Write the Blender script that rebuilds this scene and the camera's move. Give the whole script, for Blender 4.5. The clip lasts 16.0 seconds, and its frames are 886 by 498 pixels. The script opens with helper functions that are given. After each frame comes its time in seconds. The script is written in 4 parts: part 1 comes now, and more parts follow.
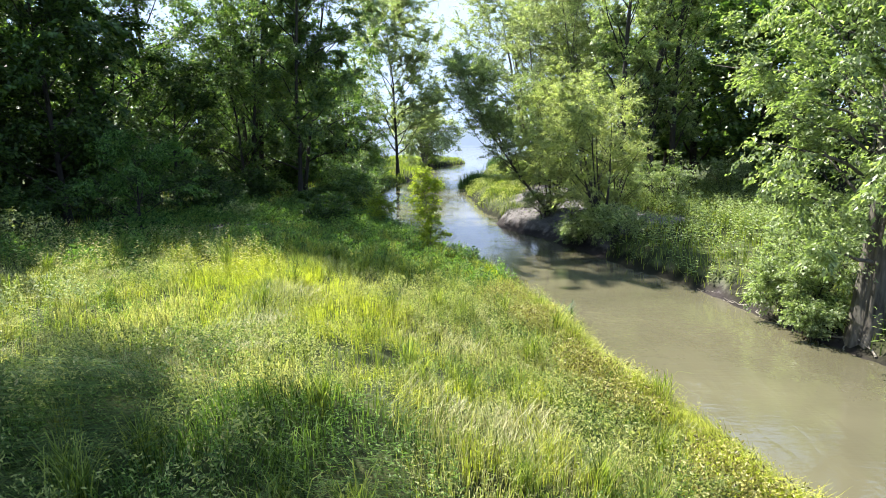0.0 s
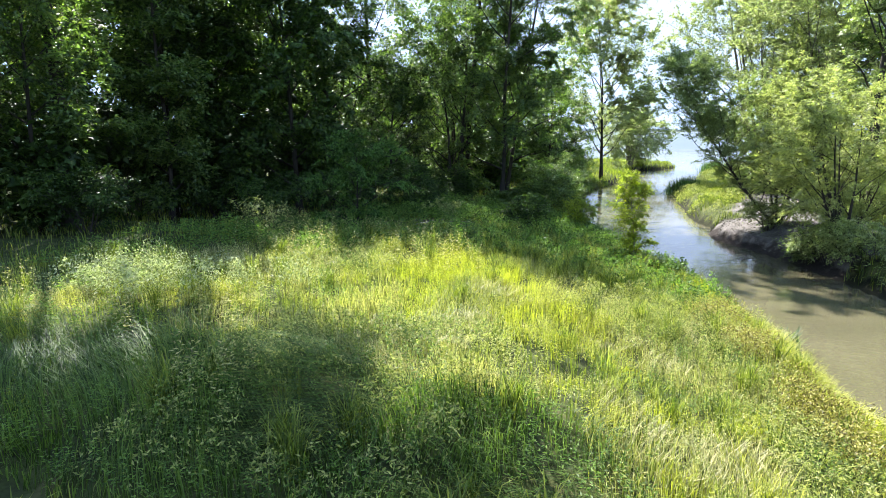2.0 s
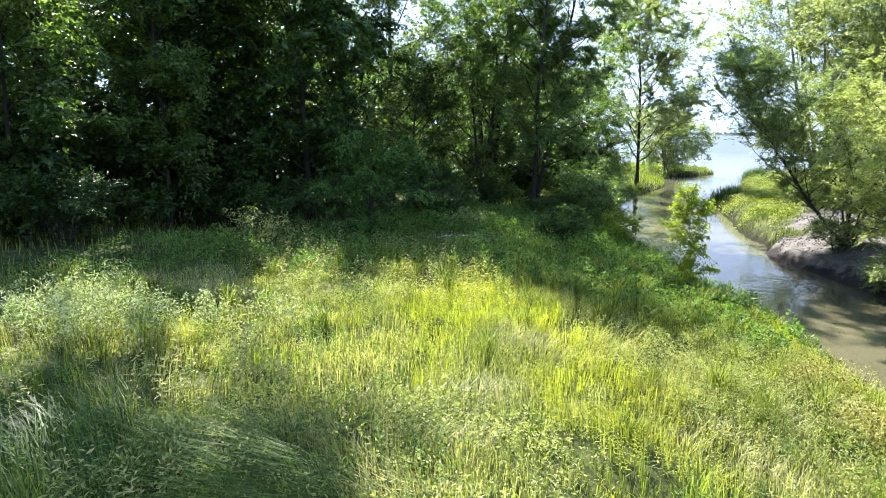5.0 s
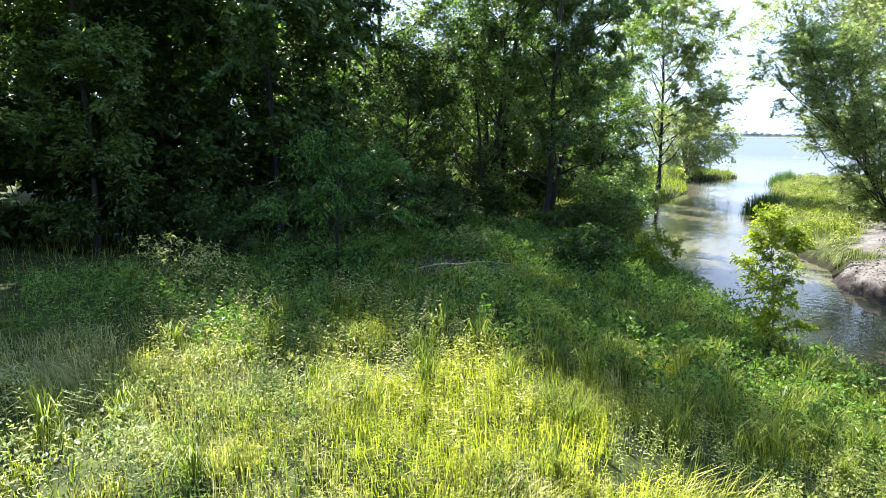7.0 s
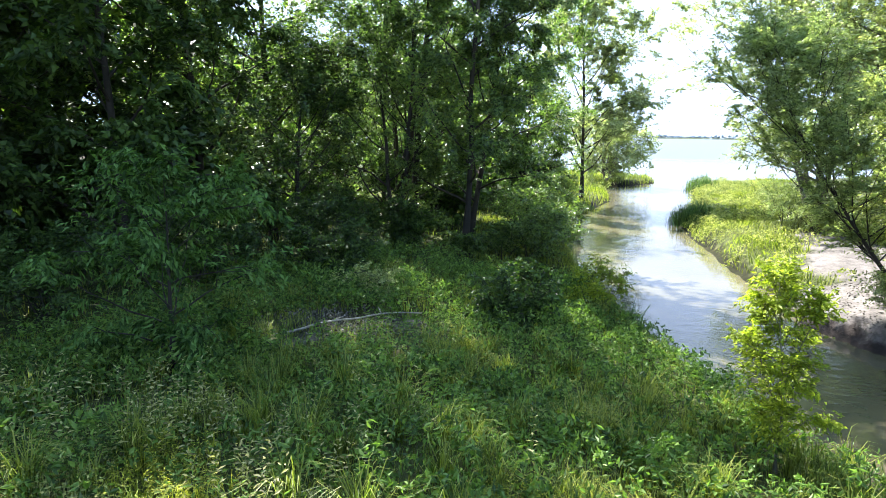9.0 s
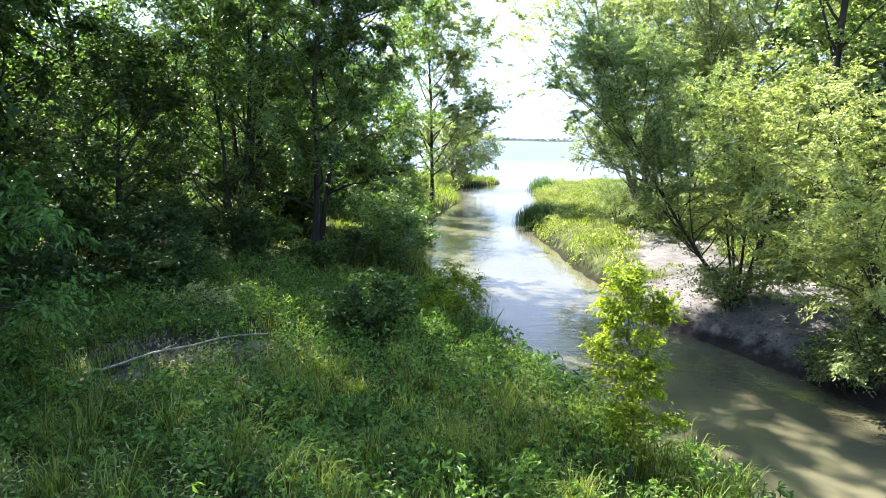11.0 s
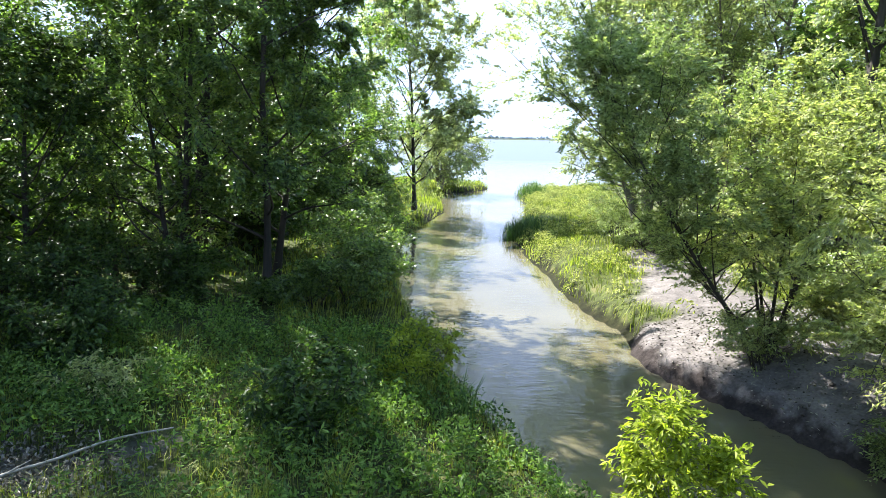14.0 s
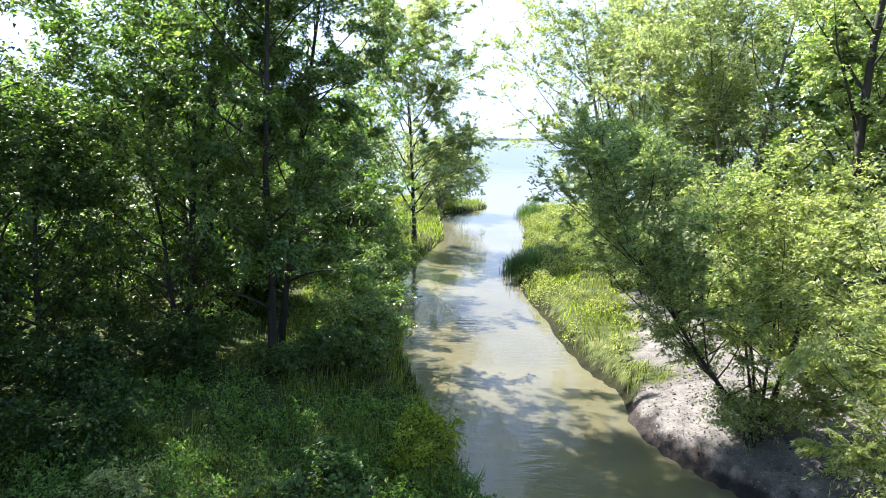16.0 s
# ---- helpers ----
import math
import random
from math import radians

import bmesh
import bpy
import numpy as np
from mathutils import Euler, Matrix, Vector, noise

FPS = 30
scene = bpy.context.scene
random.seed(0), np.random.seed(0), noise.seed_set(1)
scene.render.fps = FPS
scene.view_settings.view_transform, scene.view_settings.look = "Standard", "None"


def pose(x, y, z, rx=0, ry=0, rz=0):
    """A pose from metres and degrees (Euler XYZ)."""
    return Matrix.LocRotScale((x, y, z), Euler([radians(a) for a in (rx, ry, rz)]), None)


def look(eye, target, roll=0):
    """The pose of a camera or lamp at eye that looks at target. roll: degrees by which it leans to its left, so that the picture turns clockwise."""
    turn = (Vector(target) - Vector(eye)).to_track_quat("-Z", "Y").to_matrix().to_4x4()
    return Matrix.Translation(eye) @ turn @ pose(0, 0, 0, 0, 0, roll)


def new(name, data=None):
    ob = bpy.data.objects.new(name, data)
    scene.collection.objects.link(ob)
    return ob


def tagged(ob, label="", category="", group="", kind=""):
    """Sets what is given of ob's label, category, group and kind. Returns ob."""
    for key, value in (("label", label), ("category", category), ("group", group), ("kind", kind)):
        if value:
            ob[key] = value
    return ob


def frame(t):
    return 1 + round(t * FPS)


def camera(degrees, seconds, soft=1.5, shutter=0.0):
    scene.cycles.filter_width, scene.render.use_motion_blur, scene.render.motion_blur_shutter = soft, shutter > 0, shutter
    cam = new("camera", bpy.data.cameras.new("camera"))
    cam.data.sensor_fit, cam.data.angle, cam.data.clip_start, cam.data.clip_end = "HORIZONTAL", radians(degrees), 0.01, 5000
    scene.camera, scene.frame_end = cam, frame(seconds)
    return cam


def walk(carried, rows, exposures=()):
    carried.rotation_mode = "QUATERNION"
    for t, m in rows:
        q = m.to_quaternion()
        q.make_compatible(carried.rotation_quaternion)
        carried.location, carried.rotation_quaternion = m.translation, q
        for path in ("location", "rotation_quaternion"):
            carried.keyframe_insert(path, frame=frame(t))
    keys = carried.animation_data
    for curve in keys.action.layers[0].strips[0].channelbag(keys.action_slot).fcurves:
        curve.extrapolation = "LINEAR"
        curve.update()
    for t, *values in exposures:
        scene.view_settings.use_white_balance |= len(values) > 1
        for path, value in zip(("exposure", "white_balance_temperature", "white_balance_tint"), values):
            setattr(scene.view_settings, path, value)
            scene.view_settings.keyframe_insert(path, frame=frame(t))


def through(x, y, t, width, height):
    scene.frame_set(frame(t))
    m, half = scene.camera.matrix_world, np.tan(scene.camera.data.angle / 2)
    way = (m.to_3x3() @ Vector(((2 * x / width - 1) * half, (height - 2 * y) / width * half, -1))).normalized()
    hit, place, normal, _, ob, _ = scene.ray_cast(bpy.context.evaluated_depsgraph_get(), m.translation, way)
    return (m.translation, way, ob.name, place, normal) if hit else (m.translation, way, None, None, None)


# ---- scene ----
cam = camera(70.8, 16.0, soft=0.6)
PATH = [
    (0, (1.113, 0.519, 5.132), (0.956, 2.476, 4.749), -0.6),
    (0.5, (1.102, 0.568, 5.136), (0.784, 2.506, 4.757), -0.5),
    (1, (1.101, 0.569, 5.108), (0.461, 2.427, 4.735), -0.5),
    (1.5, (1.096, 0.495, 5.136), (0.363, 2.317, 4.761), -0.4),
    (2, (0.978, 0.669, 5.129), (0.219, 2.481, 4.754), -0.2),
    (2.5, (0.787, 1.116, 5.143), (0.007, 2.919, 4.768), 0.0),
    (3, (0.644, 1.446, 5.172), (-0.151, 3.243, 4.797), -0.0),
    (3.5, (0.549, 1.628, 5.179), (-0.255, 3.42, 4.801), 0.3),
    (5.8, (-0.708, 5.068, 5.259), (-1.55, 6.843, 4.883), 0.7),
    (6, (-0.883, 5.546, 5.268), (-1.727, 7.32, 4.89), 0.7),
    (6.5, (-1.368, 6.821, 5.233), (-2.217, 8.592, 4.855), 0.8),
    (7, (-1.816, 8.069, 5.208), (-2.67, 9.838, 4.832), 0.8),
    (7.5, (-2.215, 9.25, 5.257), (-3.074, 11.016, 4.881), 0.8),
    (8, (-2.587, 10.394, 5.329), (-3.437, 12.166, 4.956), 0.8),
    (8.5, (-2.918, 11.469, 5.405), (-3.697, 13.273, 5.034), 0.8),
    (9, (-3.109, 12.322, 5.468), (-3.728, 14.188, 5.101), 0.9),
    (9.5, (-3.166, 12.639, 5.534), (-3.554, 14.567, 5.171), 0.9),
    (10, (-3.196, 12.787, 5.557), (-3.425, 14.741, 5.197), 0.8),
    (12.3, (-3.193, 14.963, 5.478), (-3.338, 16.926, 5.128), 1.2),
    (12.5, (-3.172, 15.487, 5.513), (-3.313, 17.45, 5.157), 1.2),
    (13, (-3.07, 16.306, 5.455), (-3.207, 18.269, 5.099), 1.2),
    (13.5, (-3.03, 16.532, 5.571), (-3.162, 18.495, 5.214), 1.2),
    (14, (-2.998, 16.558, 6.088), (-3.13, 18.521, 5.731), 1.0),
    (14.5, (-2.989, 16.528, 6.589), (-3.121, 18.491, 6.234), 0.9),
    (15, (-3.006, 16.483, 7.082), (-3.139, 18.447, 6.726), 0.7),
    (15.5, (-2.999, 16.444, 7.747), (-3.133, 18.408, 7.391), 0.4),
    (16, (-3.009, 16.452, 8.216), (-3.142, 18.416, 7.863), 0.2),
]
walk(cam, [(t, look(eye, target, roll)) for t, eye, target, roll in PATH],
     exposures=[(0, 1.93), (1.5, 2.1), (3.5, 2.17), (7.5, 2.2), (9, 2.54), (12.5, 2.43), (16, 2.3)])

# ---- world, sun, exposure ----
SUN_EL, SUN_AZ = 49.0, 52.0   # degrees above the horizon; degrees to the left of +y
sun_way = Vector((-math.sin(radians(SUN_AZ)) * math.cos(radians(SUN_EL)), math.cos(radians(SUN_AZ)) * math.cos(radians(SUN_EL)), math.sin(radians(SUN_EL))))
world = bpy.data.worlds.new("world")
scene.world = world
world.use_nodes = True
wt = world.node_tree
sky = wt.nodes.new("ShaderNodeTexSky")
sky.sky_type, sky.sun_disc = "NISHITA", False
sky.sun_elevation, sky.sun_rotation = radians(SUN_EL), radians(-SUN_AZ)
sky.air_density, sky.dust_density, sky.ozone_density = 1.0, 0.6, 1.0
haze = wt.nodes.new("ShaderNodeVectorMath")   # thin haze evens out the bright horizon
haze.operation = "MINIMUM"
haze.inputs[1].default_value = (1.8, 2.3, 3.35)
wt.links.new(sky.outputs[0], haze.inputs[0])
wt.links.new(haze.outputs[0], wt.nodes["Background"].inputs[0])
wt.nodes["Background"].inputs[1].default_value = 0.135
sun = new("sun", bpy.data.lights.new("sun", "SUN"))
sun.data.energy, sun.data.angle, sun.data.color = 5.0, radians(0.6), (1.0, 0.965, 0.92)
sun.matrix_world = look(sun_way * 100, (0, 0, 0))


# ---- materials ----
def material(name):
    m = bpy.data.materials.new(name)
    m.use_nodes = True
    nt = m.node_tree
    nt.nodes.clear()
    out = nt.nodes.new("ShaderNodeOutputMaterial")
    return m, nt, out


def node(nt, kind, links=(), **values):
    n = nt.nodes.new(kind)
    for key, v in values.items():
        if key.startswith("in_"):
            n.inputs[key[3:].replace("_", " ")].default_value = v
        elif key == "op":
            n.operation = v
        elif key == "blend":
            n.blend_type = v
        elif key == "dtype":
            n.data_type = v
    for src, dst in links:
        nt.links.new(src, n.inputs[dst])
    return n


def ramp(nt, fac, stops):
    r = nt.nodes.new("ShaderNodeValToRGB")
    el = r.color_ramp.elements
    while len(el) < len(stops):
        el.new(0.5)
    for e, (p, c) in zip(el, stops):
        e.position, e.color = p, (*c, 1)
    nt.links.new(fac, r.inputs[0])
    return r


def place_noise(nt, scale, detail=3.0, stretch=None):
    g = nt.nodes.new("ShaderNodeNewGeometry")
    src = g.outputs["Position"]
    if stretch:
        mp = node(nt, "ShaderNodeMapping", [(src, 0)], in_Scale=stretch)
        src = mp.outputs[0]
    return node(nt, "ShaderNodeTexNoise", [(src, "Vector")], in_Scale=scale, in_Detail=detail)


def leaf_material(name, dark, mid, light, through=0.45, gloss=0.3, rough=0.5, patch=0.35, yellow=None):
    """Leaves and blades: each its own tint, patches of growth, light passing through."""
    m, nt, out = material(name)
    g = nt.nodes.new("ShaderNodeNewGeometry")
    n = place_noise(nt, patch, 3.0)
    mixv = node(nt, "ShaderNodeMath", [(g.outputs["Random Per Island"], 0), (n.outputs["Fac"], 1)], op="ADD")
    half = node(nt, "ShaderNodeMath", [(mixv.outputs[0], 0)], op="MULTIPLY")
    half.inputs[1].default_value = 0.5
    stops = [(0.3, tuple(0.7 * c for c in dark)), (0.5, mid), (0.68, tuple(1.08 * c for c in light))]
    if yellow:
        stops.append((0.82, yellow))
    col = ramp(nt, half.outputs[0], stops)
    d = node(nt, "ShaderNodeBsdfPrincipled", [(col.outputs[0], "Base Color")])
    d.inputs["Roughness"].default_value = rough
    d.inputs["Specular IOR Level"].default_value = gloss
    tcol = node(nt, "ShaderNodeMix", [(col.outputs[0], 6)], dtype="RGBA", blend="MULTIPLY")
    tcol.inputs[0].default_value = 1.0
    tcol.inputs[7].default_value = (1.3, 1.5, 0.65, 1)
    t = node(nt, "ShaderNodeBsdfTranslucent", [(tcol.outputs[2], 0)])
    mx = node(nt, "ShaderNodeMixShader", [(d.outputs[0], 1), (t.outputs[0], 2)])
    mx.inputs[0].default_value = through
    nt.links.new(mx.outputs[0], out.inputs[0])
    return m


def bark_material(name, dark, light, scale=6.0, bump=0.5):
    m, nt, out = material(name)
    n = place_noise(nt, scale, 6.0, (1, 1, 0.18))
    big = place_noise(nt, 0.9, 3.0)
    col = ramp(nt, n.outputs["Fac"], [(0.3, dark), (0.7, light)])
    tint = ramp(nt, big.outputs["Fac"], [(0.35, (0.6, 0.62, 0.55)), (0.7, (1.1, 1.05, 1.0))])
    mul = node(nt, "ShaderNodeMix", [(col.outputs[0], 6), (tint.outputs[0], 7)], dtype="RGBA", blend="MULTIPLY")
    mul.inputs[0].default_value = 1.0
    b = node(nt, "ShaderNodeBump", [(n.outputs["Fac"], "Height")], in_Strength=bump, in_Distance=0.03)
    p = node(nt, "ShaderNodeBsdfPrincipled", [(mul.outputs[2], "Base Color"), (b.outputs[0], "Normal")])
    p.inputs["Roughness"].default_value = 0.85
    nt.links.new(p.outputs[0], out.inputs[0])
    return m


def ground_material():
    """Soil and thatch under the grass; grey-brown silt where the bank is bare."""
    m, nt, out = material("ground")
    bare = node(nt, "ShaderNodeAttribute")
    bare.attribute_name = "bare"
    fine, mid, big = place_noise(nt, 14.0, 6.0), place_noise(nt, 2.2, 4.0), place_noise(nt, 0.35, 3.0)
    soil = ramp(nt, mid.outputs["Fac"], [(0.3, (0.03, 0.035, 0.015)), (0.55, (0.06, 0.075, 0.022)), (0.75, (0.11, 0.10, 0.045))])
    silt = ramp(nt, mid.outputs["Fac"], [(0.3, (0.10, 0.091, 0.086)), (0.7, (0.185, 0.168, 0.16))])
    grain = ramp(nt, fine.outputs["Fac"], [(0.3, (0.72, 0.72, 0.72)), (0.7, (1.15, 1.15, 1.15))])
    wet = ramp(nt, big.outputs["Fac"], [(0.35, (0.7, 0.7, 0.7)), (0.65, (1.1, 1.1, 1.1))])
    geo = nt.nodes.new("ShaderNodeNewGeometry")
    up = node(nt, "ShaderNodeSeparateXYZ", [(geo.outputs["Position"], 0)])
    # Darker colour low down: damp at the waterline plus the bank's shade.
    damp_shade_z = node(nt, "ShaderNodeMath", [(mid.outputs["Fac"], 0), (up.outputs[2], 1)], op="ADD")
    damp_shade = ramp(nt, damp_shade_z.outputs[0], [(0.7, (0.24, 0.215, 0.21)), (1.4, (1, 1, 1))])
    mixc = node(nt, "ShaderNodeMix", [(bare.outputs["Fac"], 0), (soil.outputs[0], 6), (silt.outputs[0], 7)], dtype="RGBA")
    m1 = node(nt, "ShaderNodeMix", [(mixc.outputs[2], 6), (grain.outputs[0], 7)], dtype="RGBA", blend="MULTIPLY")
    m2 = node(nt, "ShaderNodeMix", [(m1.outputs[2], 6), (wet.outputs[0], 7)], dtype="RGBA", blend="MULTIPLY")
    m3 = node(nt, "ShaderNodeMix", [(m2.outputs[2], 6), (damp_shade.outputs[0], 7)], dtype="RGBA", blend="MULTIPLY")
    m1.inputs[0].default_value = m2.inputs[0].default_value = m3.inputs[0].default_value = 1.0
    b = node(nt, "ShaderNodeBump", [(fine.outputs["Fac"], "Height")], in_Strength=0.6, in_Distance=0.04)
    b2 = node(nt, "ShaderNodeBump", [(mid.outputs["Fac"], "Height"), (b.outputs[0], "Normal")], in_Strength=0.6, in_Distance=0.12)
    p = node(nt, "ShaderNodeBsdfPrincipled", [(m3.outputs[2], "Base Color"), (b2.outputs[0], "Normal")])
    p.inputs["Roughness"].default_value = 0.9
    p.inputs["Specular IOR Level"].default_value = 0.12
    nt.links.new(p.outputs[0], out.inputs[0])
    return m


def water_material():
    """Silty creek water: brown body, a rippled reflecting skin."""
    m, nt, out = material("water")
    clouds, streak = place_noise(nt, 0.25, 3.0), place_noise(nt, 0.9, 4.0, (1, 0.35, 1))
    col = ramp(nt, clouds.outputs["Fac"], [(0.3, (0.075, 0.069, 0.041)), (0.7, (0.11, 0.10, 0.06))])
    geo = nt.nodes.new("ShaderNodeNewGeometry")
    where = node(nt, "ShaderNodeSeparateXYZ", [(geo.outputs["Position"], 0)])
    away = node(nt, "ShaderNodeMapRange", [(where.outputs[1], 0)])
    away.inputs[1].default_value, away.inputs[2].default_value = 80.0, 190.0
    # The lake's reflected sky blue is put into the base colour with distance.
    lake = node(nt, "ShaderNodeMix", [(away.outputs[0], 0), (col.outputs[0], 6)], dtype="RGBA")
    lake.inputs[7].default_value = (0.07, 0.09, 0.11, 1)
    ruffle = node(nt, "ShaderNodeMapRange", [(where.outputs[1], 0)])
    for k, v in enumerate((80.0, 190.0, 0.06, 0.32)):
        ruffle.inputs[k + 1].default_value = v
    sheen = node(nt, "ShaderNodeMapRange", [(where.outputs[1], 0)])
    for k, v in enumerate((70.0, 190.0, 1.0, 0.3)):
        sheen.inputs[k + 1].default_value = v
    rip = place_noise(nt, 2.4, 3.0, (0.5, 1.5, 1))
    fine = place_noise(nt, 9.0, 2.0, (0.6, 1.4, 1))
    calm = ramp(nt, streak.outputs["Fac"], [(0.42, (0.15, 0.15, 0.15)), (0.62, (1, 1, 1))])
    hgt = node(nt, "ShaderNodeMath", [(rip.outputs["Fac"], 0), (calm.outputs[0], 1)], op="MULTIPLY")
    b = node(nt, "ShaderNodeBump", [(hgt.outputs[0], "Height")], in_Strength=0.35, in_Distance=0.06)
    b2 = node(nt, "ShaderNodeBump", [(fine.outputs["Fac"], "Height"), (b.outputs[0], "Normal")], in_Strength=0.12, in_Distance=0.015)
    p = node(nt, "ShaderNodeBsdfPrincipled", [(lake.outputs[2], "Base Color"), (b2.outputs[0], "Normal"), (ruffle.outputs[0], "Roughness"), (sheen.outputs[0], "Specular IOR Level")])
    p.inputs["IOR"].default_value = 1.33
    nt.links.new(p.outputs[0], out.inputs[0])
    return m


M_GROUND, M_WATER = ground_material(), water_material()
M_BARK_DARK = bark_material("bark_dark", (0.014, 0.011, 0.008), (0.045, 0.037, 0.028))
M_BARK_GREY = bark_material("bark_grey", (0.08, 0.075, 0.062), (0.23, 0.21, 0.175))
M_DRY = bark_material("dry_wood", (0.11, 0.10, 0.085), (0.29, 0.265, 0.23), 9.0)
# Leaves of the deep wood: its shade is put into a darker colour.
M_LEAF_SHADED = leaf_material("leaf_shaded", (0.026, 0.05, 0.013), (0.042, 0.082, 0.018), (0.075, 0.125, 0.026), through=0.36, gloss=0.3)
M_PALE_WOOD = bark_material("pale_wood", (0.22, 0.20, 0.17), (0.48, 0.45, 0.40), 9.0)
M_LEAF_MID = leaf_material("leaf_mid", (0.05, 0.092, 0.024), (0.105, 0.17, 0.045), (0.165, 0.235, 0.07), through=0.52, gloss=0.6, rough=0.36, yellow=(0.21, 0.24, 0.065))
M_LEAF_WILLOW = leaf_material("leaf_willow", (0.19, 0.22, 0.115), (0.29, 0.325, 0.165), (0.40, 0.425, 0.24), through=0.5, gloss=0.55, rough=0.42, yellow=(0.30, 0.30, 0.13))
M_LEAF_PALE = leaf_material("leaf_pale", (0.13, 0.175, 0.07), (0.215, 0.265, 0.11), (0.30, 0.34, 0.165), through=0.52, gloss=0.55, rough=0.42)
M_LEAF_LIME = leaf_material("leaf_lime", (0.16, 0.21, 0.02), (0.25, 0.30, 0.03), (0.33, 0.36, 0.05), through=0.55)
M_GRASS = leaf_material("grass_blade", (0.078, 0.118, 0.022), (0.165, 0.20, 0.038), (0.245, 0.27, 0.058), through=0.45, gloss=0.25, patch=0.7, yellow=(0.29, 0.30, 0.06))
# Lush green grass, darkened in colour to carry the shade lying there.
M_GRASS_LUSH_SHADED = leaf_material("grass_lush_shaded", (0.04, 0.075, 0.016), (0.085, 0.14, 0.03), (0.14, 0.20, 0.048), through=0.42, gloss=0.3, patch=0.8)
M_GRASS_YELLOW = leaf_material("grass_yellow", (0.20, 0.225, 0.03), (0.31, 0.325, 0.045), (0.41, 0.40, 0.065), through=0.45, patch=0.6)
M_GRASS_PALE = leaf_material("grass_pale", (0.17, 0.165, 0.065), (0.335, 0.315, 0.13), (0.46, 0.42, 0.20), through=0.4, gloss=0.35, patch=0.6, yellow=(0.44, 0.37, 0.17))
M_WEED = leaf_material("weed_leaf", (0.055, 0.108, 0.022), (0.11, 0.19, 0.038), (0.17, 0.26, 0.058), through=0.45, gloss=0.35, patch=0.9)
M_WEED_SUN = leaf_material("weed_sunny", (0.12, 0.15, 0.042), (0.265, 0.29, 0.095), (0.38, 0.38, 0.155), through=0.42, gloss=0.3, patch=0.8, yellow=(0.41, 0.36, 0.12))
M_FRESH = leaf_material("leaf_fresh", (0.04, 0.085, 0.022), (0.08, 0.155, 0.038), (0.12, 0.21, 0.06), through=0.42, gloss=0.12)
M_BROWN = leaf_material("dry_weed", (0.15, 0.125, 0.035), (0.27, 0.235, 0.06), (0.36, 0.33, 0.10), through=0.25, patch=0.9)
M_REED = leaf_material("reed_blade", (0.03, 0.07, 0.02), (0.06, 0.115, 0.03), (0.10, 0.16, 0.045), through=0.4)
M_LEAF_YELLOW = leaf_material("leaf_yellow", (0.20, 0.22, 0.095), (0.305, 0.33, 0.145), (0.41, 0.425, 0.20), through=0.55, gloss=0.5, yellow=(0.30, 0.31, 0.09))
M_BARK_OLD = bark_material("bark_old", (0.022, 0.018, 0.014), (0.16, 0.14, 0.115), 11.0, 1.0)
M_LITTER = leaf_material("dead_leaf", (0.05, 0.045, 0.035), (0.11, 0.10, 0.08), (0.19, 0.175, 0.14), through=0.1, patch=0.9)
M_SILVER = leaf_material("silver_weed", (0.17, 0.20, 0.10), (0.29, 0.32, 0.18), (0.42, 0.44, 0.28), through=0.35, patch=0.9)
# Blue-grey haze of the distance is put into this leaf colour.
M_FAR_HAZED = leaf_material("far_woods", (0.26, 0.31, 0.35), (0.30, 0.35, 0.39), (0.34, 0.39, 0.42), through=0.0, gloss=0.1, patch=0.02)


# ---- mesh helpers ----
def mesh_of(name, verts, tris, mat, smooth=False):
    verts, tris = np.asarray(verts, np.float32), np.asarray(tris, np.int32)
    me = bpy.data.meshes.new(name)
    me.vertices.add(len(verts))
    me.vertices.foreach_set("co", verts.ravel())
    me.loops.add(tris.size)
    me.loops.foreach_set("vertex_index", tris.ravel())
    me.polygons.add(len(tris))
    me.polygons.foreach_set("loop_start", np.arange(0, tris.size, tris.shape[1], dtype=np.int32))
    me.polygons.foreach_set("use_smooth", np.full(len(tris), smooth))
    me.materials.append(mat)
    me.update(calc_edges=True)
    return me


def part(name, me, parent, label="", kind=""):
    ob = new(name, me)
    ob.parent = parent
    return tagged(ob, label, kind=kind)


def unit(v):
    return v / np.maximum(np.linalg.norm(v, axis=-1, keepdims=True), 1e-9)


def tube(points, radii, sides=7, rough=0.0, rng=None):
    """A tapered limb along a line of points: verts and quads."""
    p, r = np.asarray(points, float), np.asarray(radii, float)
    way = unit(np.gradient(p, axis=0))
    ref = np.where(np.abs(way[:, 2:3]) > 0.9, [[1.0, 0, 0]], [[0, 0, 1.0]])
    a = unit(np.cross(way, ref))
    b = np.cross(way, a)
    ang = np.linspace(0, 2 * np.pi, sides, endpoint=False)
    rr = np.repeat(r[:, None], sides, 1)
    if rough and rng is not None:
        rr = rr * (1 + rough * rng.normal(size=(1, sides)) + 0.5 * rough * rng.normal(size=rr.shape))
    v = p[:, None] + rr[..., None] * (np.cos(ang)[None, :, None] * a[:, None] + np.sin(ang)[None, :, None] * b[:, None])
    n = len(p)
    i = np.arange(n - 1)[:, None] * sides + np.arange(sides)[None]
    j = np.arange(n - 1)[:, None] * sides + (np.arange(sides)[None] + 1) % sides
    return v.reshape(-1, 3), np.stack([i, j, j + sides, i + sides], -1).reshape(-1, 4)


def joined(pieces):
    vs, fs, at = [], [], 0
    for v, q in pieces:
        vs.append(v)
        fs.append(q + at)
        at += len(v)
    return np.concatenate(vs), np.concatenate(fs)


